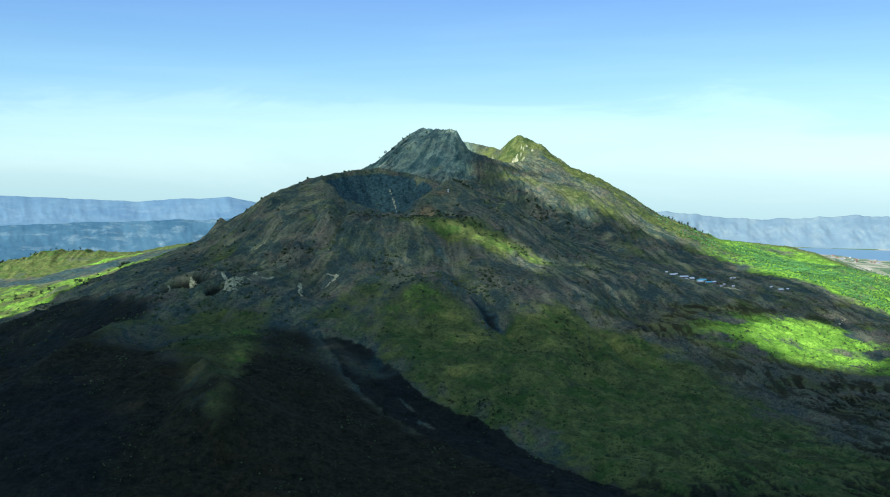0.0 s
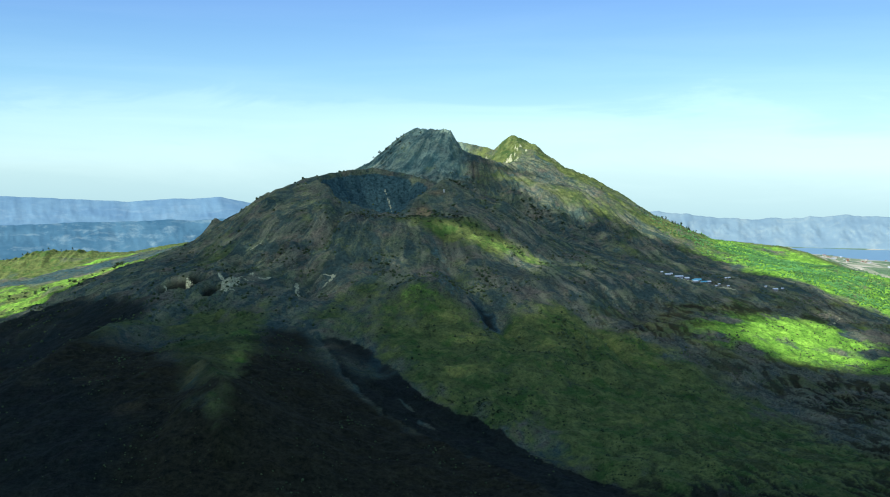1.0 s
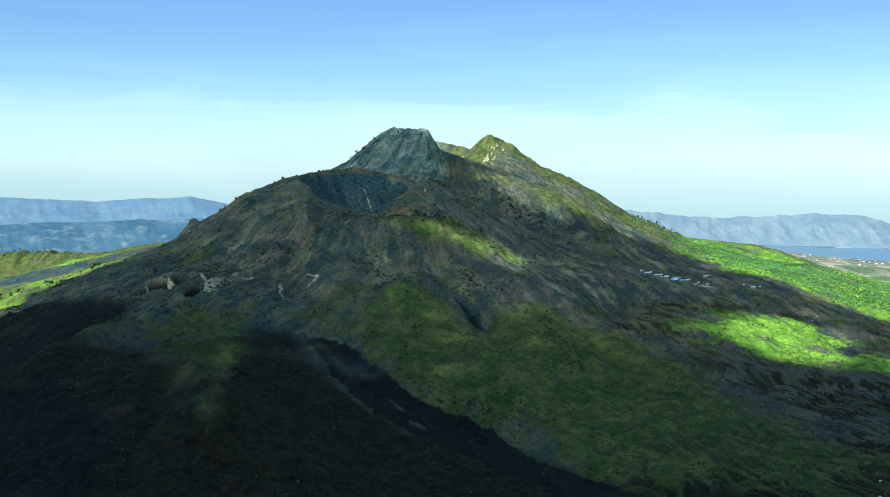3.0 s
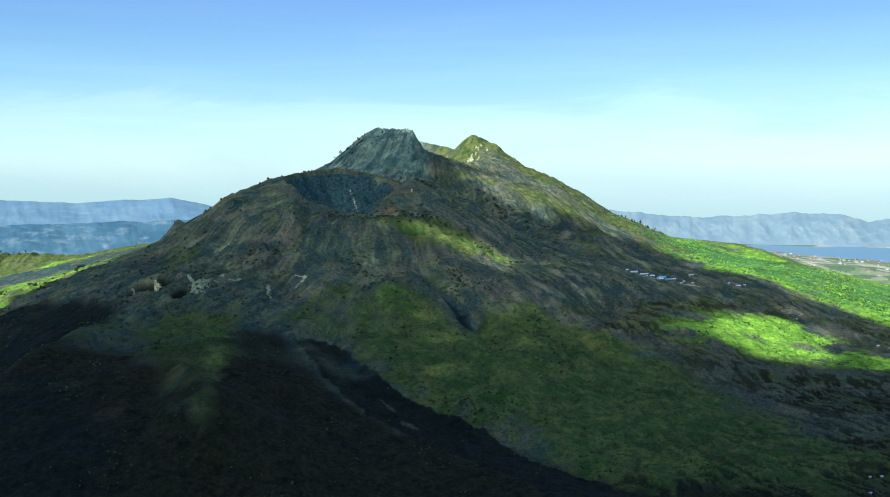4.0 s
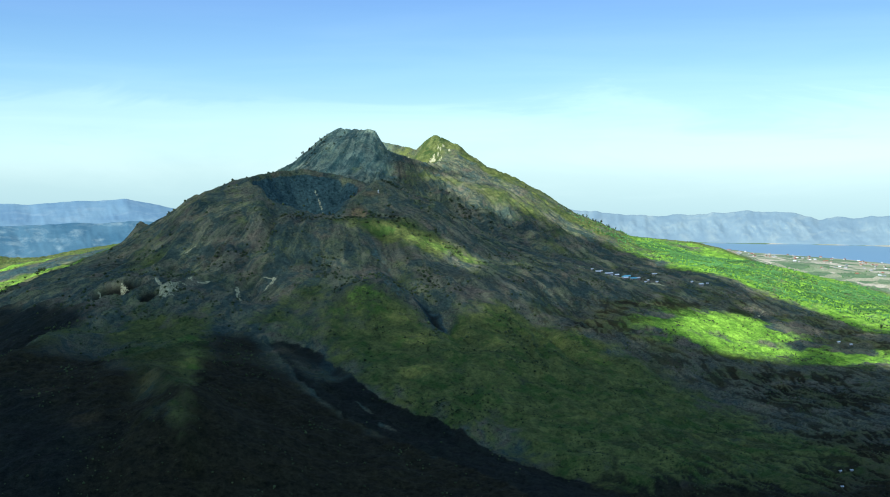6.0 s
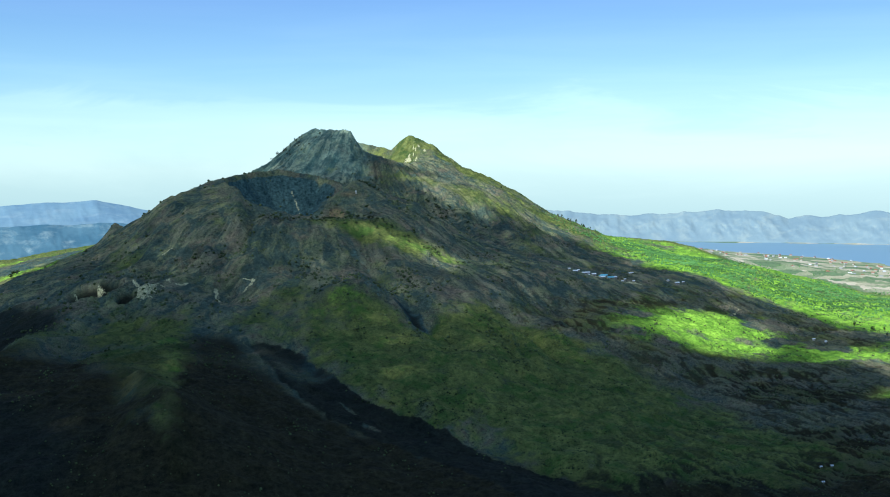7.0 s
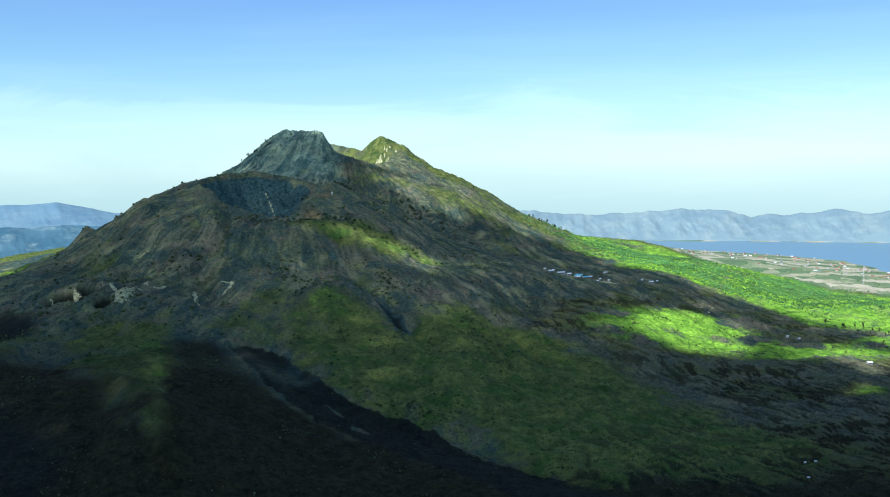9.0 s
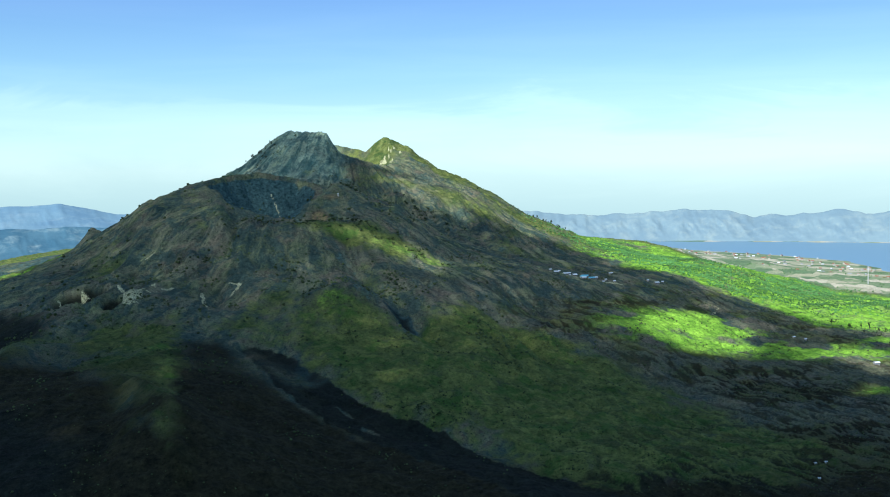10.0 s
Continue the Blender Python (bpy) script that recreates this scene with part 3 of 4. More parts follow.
    lava = 0.06 - 0.30 * bump(x, y, 380, 1220, 130, 200) + 0.35 * n2 * (1 - 0.7 * lava_plain) + 0.4 * gully + 0.35 * brown + 0.35 * valley + 0.30 * black + 0.85 * bowl_shade + 0.18 * ash - 0.35 * grass * (1 - gully)
    # The last term darkens the hill's gullies, following the relief in land()
    lava = lava + 0.50 * band + 0.9 * bump(wx, wy, 62, 1420, 16, 62, 22) + 0.4 * bump(x, y, -480, 1880, 90, 150) - hill * 0.6 * (ridged(x * 2.6, y * 0.4, 90, 3, 55) - 0.36)
    lava = lava + 0.5 * (1 - step(along(wx, wy, ((0, 1705), (-4, 1650), (4, 1590), (8, 1440))), 6, 26)) + 0.35 * bump(wx, wy, 300, 2100, 170, 110, -30) * (0.4 + 1.5 * np.maximum(n2, 0))
    pale = (1.15 * bump(x, y, -320, 1504, 14, 22) + 0.95 * bump(x, y, -385, 1553, 7, 20, 60) + 0.5 * bump(x, y, -305, 1530, 30, 5)) * (0.85 + 0.9 * n3)
    for line, wide in ((((-184, 1557), (-171, 1553)), 1.6), (((-170, 1552), (-181, 1528)), 2.0), (((-225, 1542), (-222, 1515), (-218, 1495)), 3.2), (((-307, 1693), (-318, 1670)), 2.2),
                       (((-434, 1549), (-419, 1540)), 2.0), (((-300, 1545), (-280, 1538), (-268, 1548)), 1.5), (((-345, 1540), (-332, 1518), (-330, 1495)), 1.8),
                       (((-113, 2044), (-105, 2028), (-98, 2008)), 0.4)):
        pale = pale + 0.86 * (1 - step(along(x, y, line) + 6 * n3, wide * 0.7, wide * 0.7 + 3.2)) * (0.85 + 0.8 * n3)
    pale = pale + (0.58 * bump(x, y, CLIFF[0], CLIFF[1] + 12, 48, 46) + 0.35 * bump(x, y, 120, 2690, 60, 20)) * (0.7 + 2.2 * fractal(x * 1.6, y * 0.5, 13, 3, 155))
    pale = pale + 0.7 * (1 - step(along(x, y, ((432, 1865), (470, 1846), (516, 1825), (540, 1815))) + 4 * n3, 1.5, 5))
    pale = pale + 0.6 * (1 - step(along(x, y, TRACK) + 4 * n3, 1.0, 3.5))
    pale = pale + 0.7 * (1 - step(along(x, y, ((395, 1905), (432, 1865))) + 4 * n3, 1.0, 4)) + 0.10 * far

    # Lush meadow green, plus sunlit brightness painted in under the cloud gaps
    lush_lit = 1.0 * bump(x, y, 560, 1570, 200, 100, 30) + 0.8 * bump(x, y, 760, 1450, 180, 60, 0) + 0.75 * right * low * (1 - step(x + 0.45 * (y - 2200), 1050, 1250)) + 0.36 * bump(x, y, 115, 1690, 130, 36, -4)
    lush_lit = lush_lit + (0.36 + 0.5 * n2) * meadow * (1 - hill) * (1 - band) + 0.22 * hill + 0.28 * crest + 0.13 * apron + 0.5 * bump(x, y, 690, 1228, 40, 25) + 0.3 * bump(x, y, -45, 1425, 45, 30)
    lush_lit = lush_lit + 0.6 * step(x, 820, 900) * (1 - step(y, 1750, 1900))
    # Dry grass of the upper slopes, which carries the painted haze tint
    dry = step(z, -120, -10) * 0.55 * (1 - 0.85 * step(x + 50 * n, 40, 150)) * (0.25 + 0.75 * step(y + 120 * n, 2090, 2380)) + 0.25 * right + 0.8 * far + 0.10 * bump(x, y, -70, 1690, 140, 60) 
    # Black lava, plus vignette and shade painted as darkening towards the near edge
    sand_shade = (1.0 - 0.42 * step(y + 60 * n2, 1150, 1300)) * gully + 0.62 * valley + 0.6 * black + 0.42 * brown + front * (0.70 + 0.40 * n2 + 0.30 * n) * (1 - apron) * (1 - 0.55 * crest) * (1 - 0.25 * flank) + 0.3 * step(990 - y, -60, 60) + 0.28 * ash * (0.6 + n2)
    sand_shade = sand_shade + 0.30 * bump(x, y, -360, 1340, 150, 150) * (1 - crest) - 0.35 * apron + 0.44 * apron * step(1090 - y + 60 * n + 0.28 * (x - 100), -150, 90)
    sand_shade = sand_shade + (-0.05 + 0.5 * fractal(x * 0.7 + z, y + z * 2, 30, 4, 161)) * bowl_shade + 0.65 * bump(wx, wy, 62, 1420, 14, 58, 22)
    # Pits and a ravine blackened, painting the shade inside the hollows
    sand_shade = sand_shade + 1.2 * pit(x, y, -350, 1503, 17, 15) + 1.0 * pit(x, y, -400, 1542, 46, 32, 8) + 0.45 * bump(x, y, -180, 1700, 9, 50) + 0.35 * bump(wx, wy, -255, 1270, 16, 40) + 0.22 * bump(wx, wy, -185, 1310, 60, 70) * (1 - apron)
    # Blackens the fold lines in place of their shadows, and the plain
    sand_shade = sand_shade + 0.45 * np.maximum(lava_plain, 0.8 * step(r0, 750, 950) * step(x, 90, 260) * (1 - step(y - 0.5 * x, 1480, 1620))) * crease_shade * (1 - 0.6 * np.clip(lush_lit, 0, 1)) + 0.3 * band + lava_plain * (0.14 + 0.10 * step(1180 - y, -140, 140) + 0.3 * n) * (1 - np.clip(lush_lit, 0, 1)) * (1 - 0.6 * apron)
    stain = 1.5 * bump(x, y, -32, 1800, 17, 26, 20) + 0.9 * bump(x, y, -8, 1845, 26, 9) + 0.62 * (1 - step(along(x, y, ((-113, 2044), (-105, 2028), (-98, 2008))), 1, 6))
    rust = 0.62 * lava_plain * (1 - np.clip(lush_lit, 0, 1)) + 0.4 * brown + 0.45 * front + 0.36 * bump(x, y, 190, 1560, 130, 110) + 0.34 * bump(x, y, 60, 1600, 120, 60) + 0.3 * bump(x, y, 380, 1220, 130, 200) + 0.45 * golden_lit + 0.45 * bump(x, y, -15, 2480, 60, 20) + 0.3 * bump(x, y, -370, 1210, 90, 120)
    rust = np.maximum(np.minimum(rust + 0.4 * (1 - step(along(wx, wy, ((-232, 1960), (-244, 1760), (-272, 1685))), 4, 26)) - 0.9 * gully - 0.3 * apron - 0.5 * black, 0.55), stain)
    # Gold of dry grass, with sunlight painted in on peak, strip and flank
    gold = 0.34 * bump(x, y, 185, 2640, 110, 90) * (1 - bump(x, y, 20, 2450, 120, 60)) + 0.22 * bump(x, y, 110, 1692, 130, 30, -8) + 0.36 * golden_lit + 0.35 * bump(x, y, 10, 2480, 45, 20) + 0.30 * right * (1 - low) * step(y, 2150, 2300) + hill * (0.16 + 0.3 * n2)
    return np.clip(np.stack([grass, lava, pale, rust], -1), 0, 1), np.clip(np.stack([lush_lit, dry, sand_shade, far + gold], -1), 0, 1)


xs = axis(-4950, 4950, -1250, 1150, 2.9)
ys = axis(-4900, 4900, 880, 2780, 2.8)
gx, gy = np.meshgrid(xs, ys)
gz = land(gx, gy)
v, f = sheet(xs, ys, gz)
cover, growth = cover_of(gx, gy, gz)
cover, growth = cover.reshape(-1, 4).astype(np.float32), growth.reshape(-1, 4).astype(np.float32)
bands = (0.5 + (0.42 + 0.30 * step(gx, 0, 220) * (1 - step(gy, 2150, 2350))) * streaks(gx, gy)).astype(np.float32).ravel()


def piece(name, faces, parent=None):
    """A piece of the sheet as a mesh of its own."""
    used, flat_index = np.unique(faces, return_inverse=True)
    ob = solid(name, v[used], flat_index.reshape(faces.shape), GROUND, parent)
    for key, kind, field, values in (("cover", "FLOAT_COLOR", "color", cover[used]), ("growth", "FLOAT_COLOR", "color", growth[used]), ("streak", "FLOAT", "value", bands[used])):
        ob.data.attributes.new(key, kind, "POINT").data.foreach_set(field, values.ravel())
    return ob


mid_x, mid_y = v[f, 0].mean(1), v[f, 1].mean(1)
to_top, to_bowl = np.hypot(mid_x - SUMMIT[0], mid_y - SUMMIT[1]), np.hypot(mid_x - CRATER[0], mid_y - CRATER[1])
to_low = np.hypot(mid_x + 330, (mid_y - 1210) * 0.8)
is_low = (to_low < 250) & (mid_y < 1420)
is_bowl = ~is_low & (to_bowl < 640) & (mid_y < 2095)
is_top = ~is_low & ~is_bowl & (to_top < 1000) & (mid_x > -640)
is_hill = (np.hypot((mid_x + 1085) / 330, (mid_y - 2690) / 190) < 1) & ~is_top
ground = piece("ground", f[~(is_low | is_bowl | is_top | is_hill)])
tagged(ground, "lava plain and green meadows round the volcano", "ground", kind="structure")
volcano_root = new("volcano")
tagged(volcano_root, "dark ash and lava volcano with green grassy flanks", "volcano")
for name, pick, label in (("summit_cone", is_top, "twin-peaked upper cone with dry grass under painted blue haze"), ("crater_cone", is_bowl, "lower cone with a dark open crater"), ("foot_cone", is_low, "low black cone with a green ridge")):
    piece(name, f[pick], volcano_root)["label"] = label
hill_root = piece("grassy_hill", f[is_hill])
tagged(hill_root, "low gullied hill covered in yellow-green grass", "hill")

# ---- lake ----
a = np.linspace(radians(8), radians(60), 60)
rr = np.linspace(1500, 4700, 40)
ga, gr = np.meshgrid(a, rr)
lx, ly = gr * np.sin(ga), gr * np.cos(ga)
i = (np.arange(39)[:, None] * 60 + np.arange(59)[None, :]).ravel()
water = solid("water", np.stack([lx.ravel(), ly.ravel(), np.full(lx.size, LAKE)], 1), np.stack([i, i + 60, i + 61, i + 1], 1), WATER)
tagged(water, "calm blue crater lake below the far range", "lake", kind="structure")


# ---- far ranges round the caldera ----
def far_range(name, label, mat, az, tops, foot_r, crest_r, back_r, foot_z, gully, seed, wave=10, power=1.0):
    aa = np.radians(np.arange(az[0], az[-1], 0.07))
    ts = np.linspace(0, 1, 46)
    ga, gt = np.meshgrid(aa, ts)
    top = np.interp(np.degrees(ga), az, tops)
    top = crest_r * np.tan(np.radians(top)) + wave * fractal(np.degrees(ga), ga * 0, 1.6, 4, seed)
    up = np.clip(gt / 0.75, 0, 1)
    r = np.where(gt < 0.75, foot_r + (crest_r - foot_r) * up, crest_r + (back_r - crest_r) * (gt - 0.75) / 0.25)
    z = foot_z + (top - foot_z) * up ** power
    g = ridged(np.degrees(ga) * 1.0 + 0.5 * up, up * 1.2, 0.9, 4, seed + 7) - 0.4
    r = r - gully * g * np.sin(np.pi * np.clip(up, 0, 1)) * 1.6
    z = z + 0.16 * gully * g * np.sin(np.pi * np.clip(up * 0.92, 0, 1))
    z = np.where(gt > 0.75, top - (gt - 0.75) * 60, z)
    n, m = len(aa), len(ts)
    i = (np.arange(m - 1)[:, None] * n + np.arange(n - 1)[None, :]).ravel()
    ob = solid(name, np.stack([(r * np.sin(ga)).ravel(), (r * np.cos(ga)).ravel(), z.ravel()], 1), np.stack([i, i + n, i + n + 1, i + 1], 1), mat)
    return tagged(ob, label, "mountain range", kind="structure")


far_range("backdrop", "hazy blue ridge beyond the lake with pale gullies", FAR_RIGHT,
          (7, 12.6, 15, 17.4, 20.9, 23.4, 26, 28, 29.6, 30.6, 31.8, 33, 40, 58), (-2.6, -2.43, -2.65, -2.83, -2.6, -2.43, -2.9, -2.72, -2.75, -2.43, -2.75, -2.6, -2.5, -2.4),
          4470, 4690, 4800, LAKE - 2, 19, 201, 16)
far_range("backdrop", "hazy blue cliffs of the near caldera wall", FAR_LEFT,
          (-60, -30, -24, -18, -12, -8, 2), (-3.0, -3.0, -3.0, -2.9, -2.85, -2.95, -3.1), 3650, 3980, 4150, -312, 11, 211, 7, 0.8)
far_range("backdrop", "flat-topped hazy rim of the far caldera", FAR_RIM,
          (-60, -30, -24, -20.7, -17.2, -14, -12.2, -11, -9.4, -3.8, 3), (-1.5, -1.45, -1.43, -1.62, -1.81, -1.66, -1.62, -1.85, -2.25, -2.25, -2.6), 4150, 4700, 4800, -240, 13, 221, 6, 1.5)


# ---- clouds over the volcano: their gaps let the sun through ----
LIT_PATCH = ((375, 1520), (458, 1535), (550, 1675), (630, 1700), (685, 1650), (690, 1580), (610, 1425), (574, 1425), (526, 1430), (490, 1470))
LIT_GRASS = ((700, 1440), (792, 1490), (850, 1450), (900, 1410), (850, 1340), (764, 1320), (720, 1370))
STRIP = ((-26, 1715), (15, 1740), (54, 1724), (112, 1712), (175, 1733), (212, 1694), (147, 1650), (98, 1636), (52, 1660), (15, 1698))


def sunny(x, y):
    """Above 0.5 where the sun comes through to the ground at (x, y)."""
    wob = 16 * fractal(x, y, 90, 3, 301)
    right = step(x + wob - np.interp(y, (1300, 1430, 1470, 1640, 1760, 1790, 1850, 1960, 2060, 2120, 2170, 2215, 2245, 2280, 2340, 2400, 2450), (1100, 960, 890, 905, 880, 800, 715, 680, 596, 620, 600, 548, 440, 330, 290, 250, 60)), -12, 12)
    left = step(-x + wob - 570 - np.maximum(1900 - y, 0) * 0.55, -12, 12)
    far = step(y + wob, 2600, 2620) * step(x, -20, 60) + step(y + wob, 2690, 2710)
    out = np.maximum(np.maximum(right, left), far)
    u, v = x + wob * 0.7, y + wob
    for outline in (LIT_PATCH, LIT_GRASS, STRIP, GOLD):
        out = np.maximum(out, area(u, v, outline, 20))
    for cx, cy, rx, ry, turn, much in ((210, 2640, 150, 130, 0, 1.6), (690, 1228, 34, 20, 0, 1.2), (310, 2290, 75, 34, -20, 1.2), (700, 1760, 60, 20, -20, 0.9)):
        out = np.maximum(out, much * bump(u, v, cx, cy, rx, ry, turn))
    return out


def clouds():
    rng = np.random.default_rng(5)
    base, pitch = 1700.0, 30.0
    run = (base + 220) / SUN_WAY.z
    cx, cy = np.meshgrid(np.arange(-1650, 1700, pitch) + SUN_WAY.x * run, np.arange(-100, 3250, pitch) + SUN_WAY.y * run)
    cx, cy = cx + rng.uniform(-8, 8, cx.shape), cy + rng.uniform(-8, 8, cy.shape)
    gz = np.full_like(cx, -220.0)
    for _ in range(3):
        k = (base - gz) / SUN_WAY.z
        px, py = cx - SUN_WAY.x * k, cy - SUN_WAY.y * k
        gz = land(px, py, False)
    dense = (sunny(px, py) < 0.5) & (py > 200 + 60 * fractal(px, py, 300, 3, 311)) & (np.abs(px) < 1500)
    # thick over the plain in front, thinner towards the summit
    thin = 0.60 * step(py + 50 * fractal(px, py, 260, 3, 321) + 0.04 * px, 1110, 1590)
    thin = thin - 0.15 * bump(px, py, -600, 1550, 230, 260) + 0.22 * bump(px, py, 90, 1270, 150, 170) - 0.15 * bump(px, py, -430, 1720, 130, 200) - 0.08 * bump(px, py, 340, 2050, 240, 200) - 0.26 * bump(px, py, -330, 1340, 200, 170)
    thin = thin + 0.30 * area(px, py, GOLD, 40)
    thin = thin + 0.06 * step(px, 350, 600) * step(py, 1450, 1600)
    levels = (0.0, 0.15, 0.3, 0.45, 0.6, 0.75, 0.88)
    near = np.argmin(np.abs(thin[..., None] + rng.uniform(-0.06, 0.06, thin.shape)[..., None] - np.array(levels)), -1)
    for i, level in enumerate(levels):
        pick = dense & (near == i)
        n = int(pick.sum())
        if not n:
            continue
        places = np.stack([cx[pick], cy[pick], base + rng.uniform(-4, 4, n)], 1)
        v, f = lumps(places, rng.uniform(24, 30, n), 0.28, 1, rng, 0.08)
        ob = solid("cloud_veil" if level else "cloud_bank", v, f, veil(level) if level else CLOUD)
        tagged(ob, "thin broken white cloud high over the volcano" if level else "thick grey-white cloud high over the plain", "cloud", kind="stuff")


clouds()


# ---- woods and scrub ----
def scatter(rng, count, x0, x1, y0, y1, chance):
    x, y = rng.uniform(x0, x1, count), rng.uniform(y0, y1, count)
    keep = rng.uniform(0, 1, count) < chance(x, y)
    x, y = x[keep], y[keep]
    return x, y, land(x, y)


def forest():
    rng = np.random.default_rng(11)

    def chance(x, y):
        edge = np.interp(y, (1500, 1838, 2001, 2250, 2450, 2700), (1050, 800, 650, 540, 430, 330))
        low = step(x - edge, -10, 50) * (0.35 + 0.9 * step(fractal(x, y, 90, 3, 401), -0.25, 0.1))
        dense = 1 - step(x + 0.45 * (y - 2200) + 60 * fractal(x, y, 150, 2, 405), 980, 1120)
        low = low * (0.10 + 0.90 * area(x + 25 * fractal(x, y, 90, 3, 403), y, GROVE, 25)) * step(-land(x, y, False), 95, 150)
        low = low * (0.12 + 0.88 * step(y + 50 * fractal(x, y, 120, 2, 408), 1790, 1900))
        return low * (0.05 + 0.95 * dense + 0.45 * step(fractal(x, y, 120, 3, 409), 0.12, 0.3) * step(x, 900, 1100)) * (in_lake(x, y) < -40)
    x, y, z = scatter(rng, 90000, 380, 1700, 1400, 2800, chance)
    n = len(x)
    size = rng.uniform(1.0, 2.3, n)
    places, sizes = [], []
    for k in range(2):
        a = rng.uniform(0, 2 * math.pi, n)
        o = size * 0.6 * (k > 0)
        places.append(np.stack([x + np.cos(a) * o, y + np.sin(a) * o, z + size * (1.0 - 0.28 * (k > 0))], 1))
        sizes.append(size * (0.8 if k == 0 else 0.58))
    v, f = lumps(np.concatenate(places), np.concatenate(sizes), 0.95, 1, rng, 0.28)
    tagged(solid("forest", v, f, FOREST), "dense bright green forest on the lower flank", "forest", kind="stuff")


def scrub():
    rng = np.random.default_rng(13)

    def chance(x, y):
        c = fractal(x, y, 120, 3, 411) + 0.7 * fractal(x, y, 40, 2, 415)
        meadow = step(-x - 500 - np.maximum(1966 - y, 0) * 0.75, -30, 30)
        edge = np.interp(y, EDGE_Y, EDGE_X) - x
        bare = (edge > -4) & (edge < 120) & (y < 1372)
        front = (1 - step(y - 1190 + 0.25 * (x + 200), -120, 90)) * (1 - step(x - np.interp(y, EDGE_Y, EDGE_X), -14, 0))
        lava_plain = step(x, 150, 350) * (1 - step(y, 1750, 1850))
        high = step(y, 2250, 2400)
        smooth = 1 - 0.85 * bump(x, y, -310, 1840, 110, 150) - 0.6 * bump(x, y, -480, 1700, 110, 200)
        thicket = 0.5 * area(x, y, APRON, 30) * step(fractal(x, y, 45, 3, 421) + 0.5 * fractal(x, y, 150, 2, 425), 0.05, 0.4)
        return thicket + smooth * (1 - 0.85 * bump(x, y, -150, 1980, 200, 130)) * (1 - 0.5 * high) * (1 - 0.55 * front) * (1 - 0.3 * lava_plain) * (0.06 + 0.94 * step(c, 0.0, 0.6)) * (1 - 0.93 * meadow) * (1 - 0.97 * bare)
    x, y, z = scatter(rng, 110000, -900, 1000, 900, 2700, chance)
    size = 0.7 + 2.1 * rng.uniform(0, 1, len(x)) ** 3 * (1 - 0.4 * step(x, 150, 350)) * (0.40 + 0.60 * step(y, 1100, 1450)) * (1 - 0.45 * step(y, 2150, 2350))
    v, f = lumps(np.stack([x, y, z + size * 0.4], 1), size, 0.85, 1, rng, 0.3)
    tagged(solid("scrub", v, f, SHRUB), "dark scrub dotted over the ash slopes", "shrubs", kind="stuff")


forest()
scrub()


# ---- single trees ----
def plain(name, colour, rough=0.8, grain_size=0.8, vary=0.25, specular=0.2):
    m, k = material(name, rough, specular)
    n = k.noise(k.place, grain_size, 4, 0.6)
    dark = tuple(c * (1 - vary) for c in colour)
    light = tuple(min(1, c * (1 + vary)) for c in colour)
    finish(k, k.mix(k.ramp(n, [(0.3, 0.0), (0.7, 1.0)]), dark, light))
    return m


BARK = plain("bark", (0.09, 0.07, 0.05))
LEAF_DARK = leaf_material("tree_leaves", (0.022, 0.040, 0.018), (0.060, 0.100, 0.032))
WALL = plain("whitewash", (0.42, 0.41, 0.37))
GREY_WALL = plain("grey_plaster", (0.28, 0.28, 0.27))
ROOF_BLUE = plain("blue_sheet_roof", (0.17, 0.50, 0.62), 0.5)
ROOF_WHITE = plain("white_sheet_roof", (0.72, 0.78, 0.80), 0.5)
ROOF_RED = plain("clay_tile_roof", (0.30, 0.12, 0.07))
ROOF_GREY = plain("grey_sheet_roof", (0.30, 0.32, 0.33), 0.5)
GLASS = plain("dark_glazing", (0.03, 0.04, 0.05), 0.15, 0.5, 0.1, 0.5)
DOOR = plain("door_wood", (0.12, 0.07, 0.04))
STEEL = plain("painted_steel", (0.62, 0.62, 0.60), 0.45, 0.8, 0.1, 0.4)


def part(name, bm, mat, parent, label="", smooth=False):
    me = bpy.data.meshes.new(name)
    bm.to_mesh(me)
    bm.free()
    me.materials.append(mat)
    me.polygons.foreach_set("use_smooth", np.full(len(me.polygons), smooth))
    ob = new(name, me)
    ob.parent = parent
    if label:
        ob["label"] = label
    return ob


def limb(bm, a, b, ra, rb, sides=6):
    a, b = Vector(a), Vector(b)
    q = (b - a).to_track_quat("Z", "Y")
    rings = []
    for p, r in ((a, ra), (b, rb)):
        rings.append([bm.verts.new(p + q @ Vector((r * math.cos(2 * math.pi * i / sides), r * math.sin(2 * math.pi * i / sides), 0))) for i in range(sides)])
    for i in range(sides):
        bm.faces.new((rings[0][i], rings[0][(i + 1) % sides], rings[1][(i + 1) % sides], rings[1][i]))
    bm.faces.new(rings[1])
    bm.faces.new(rings[0][::-1])


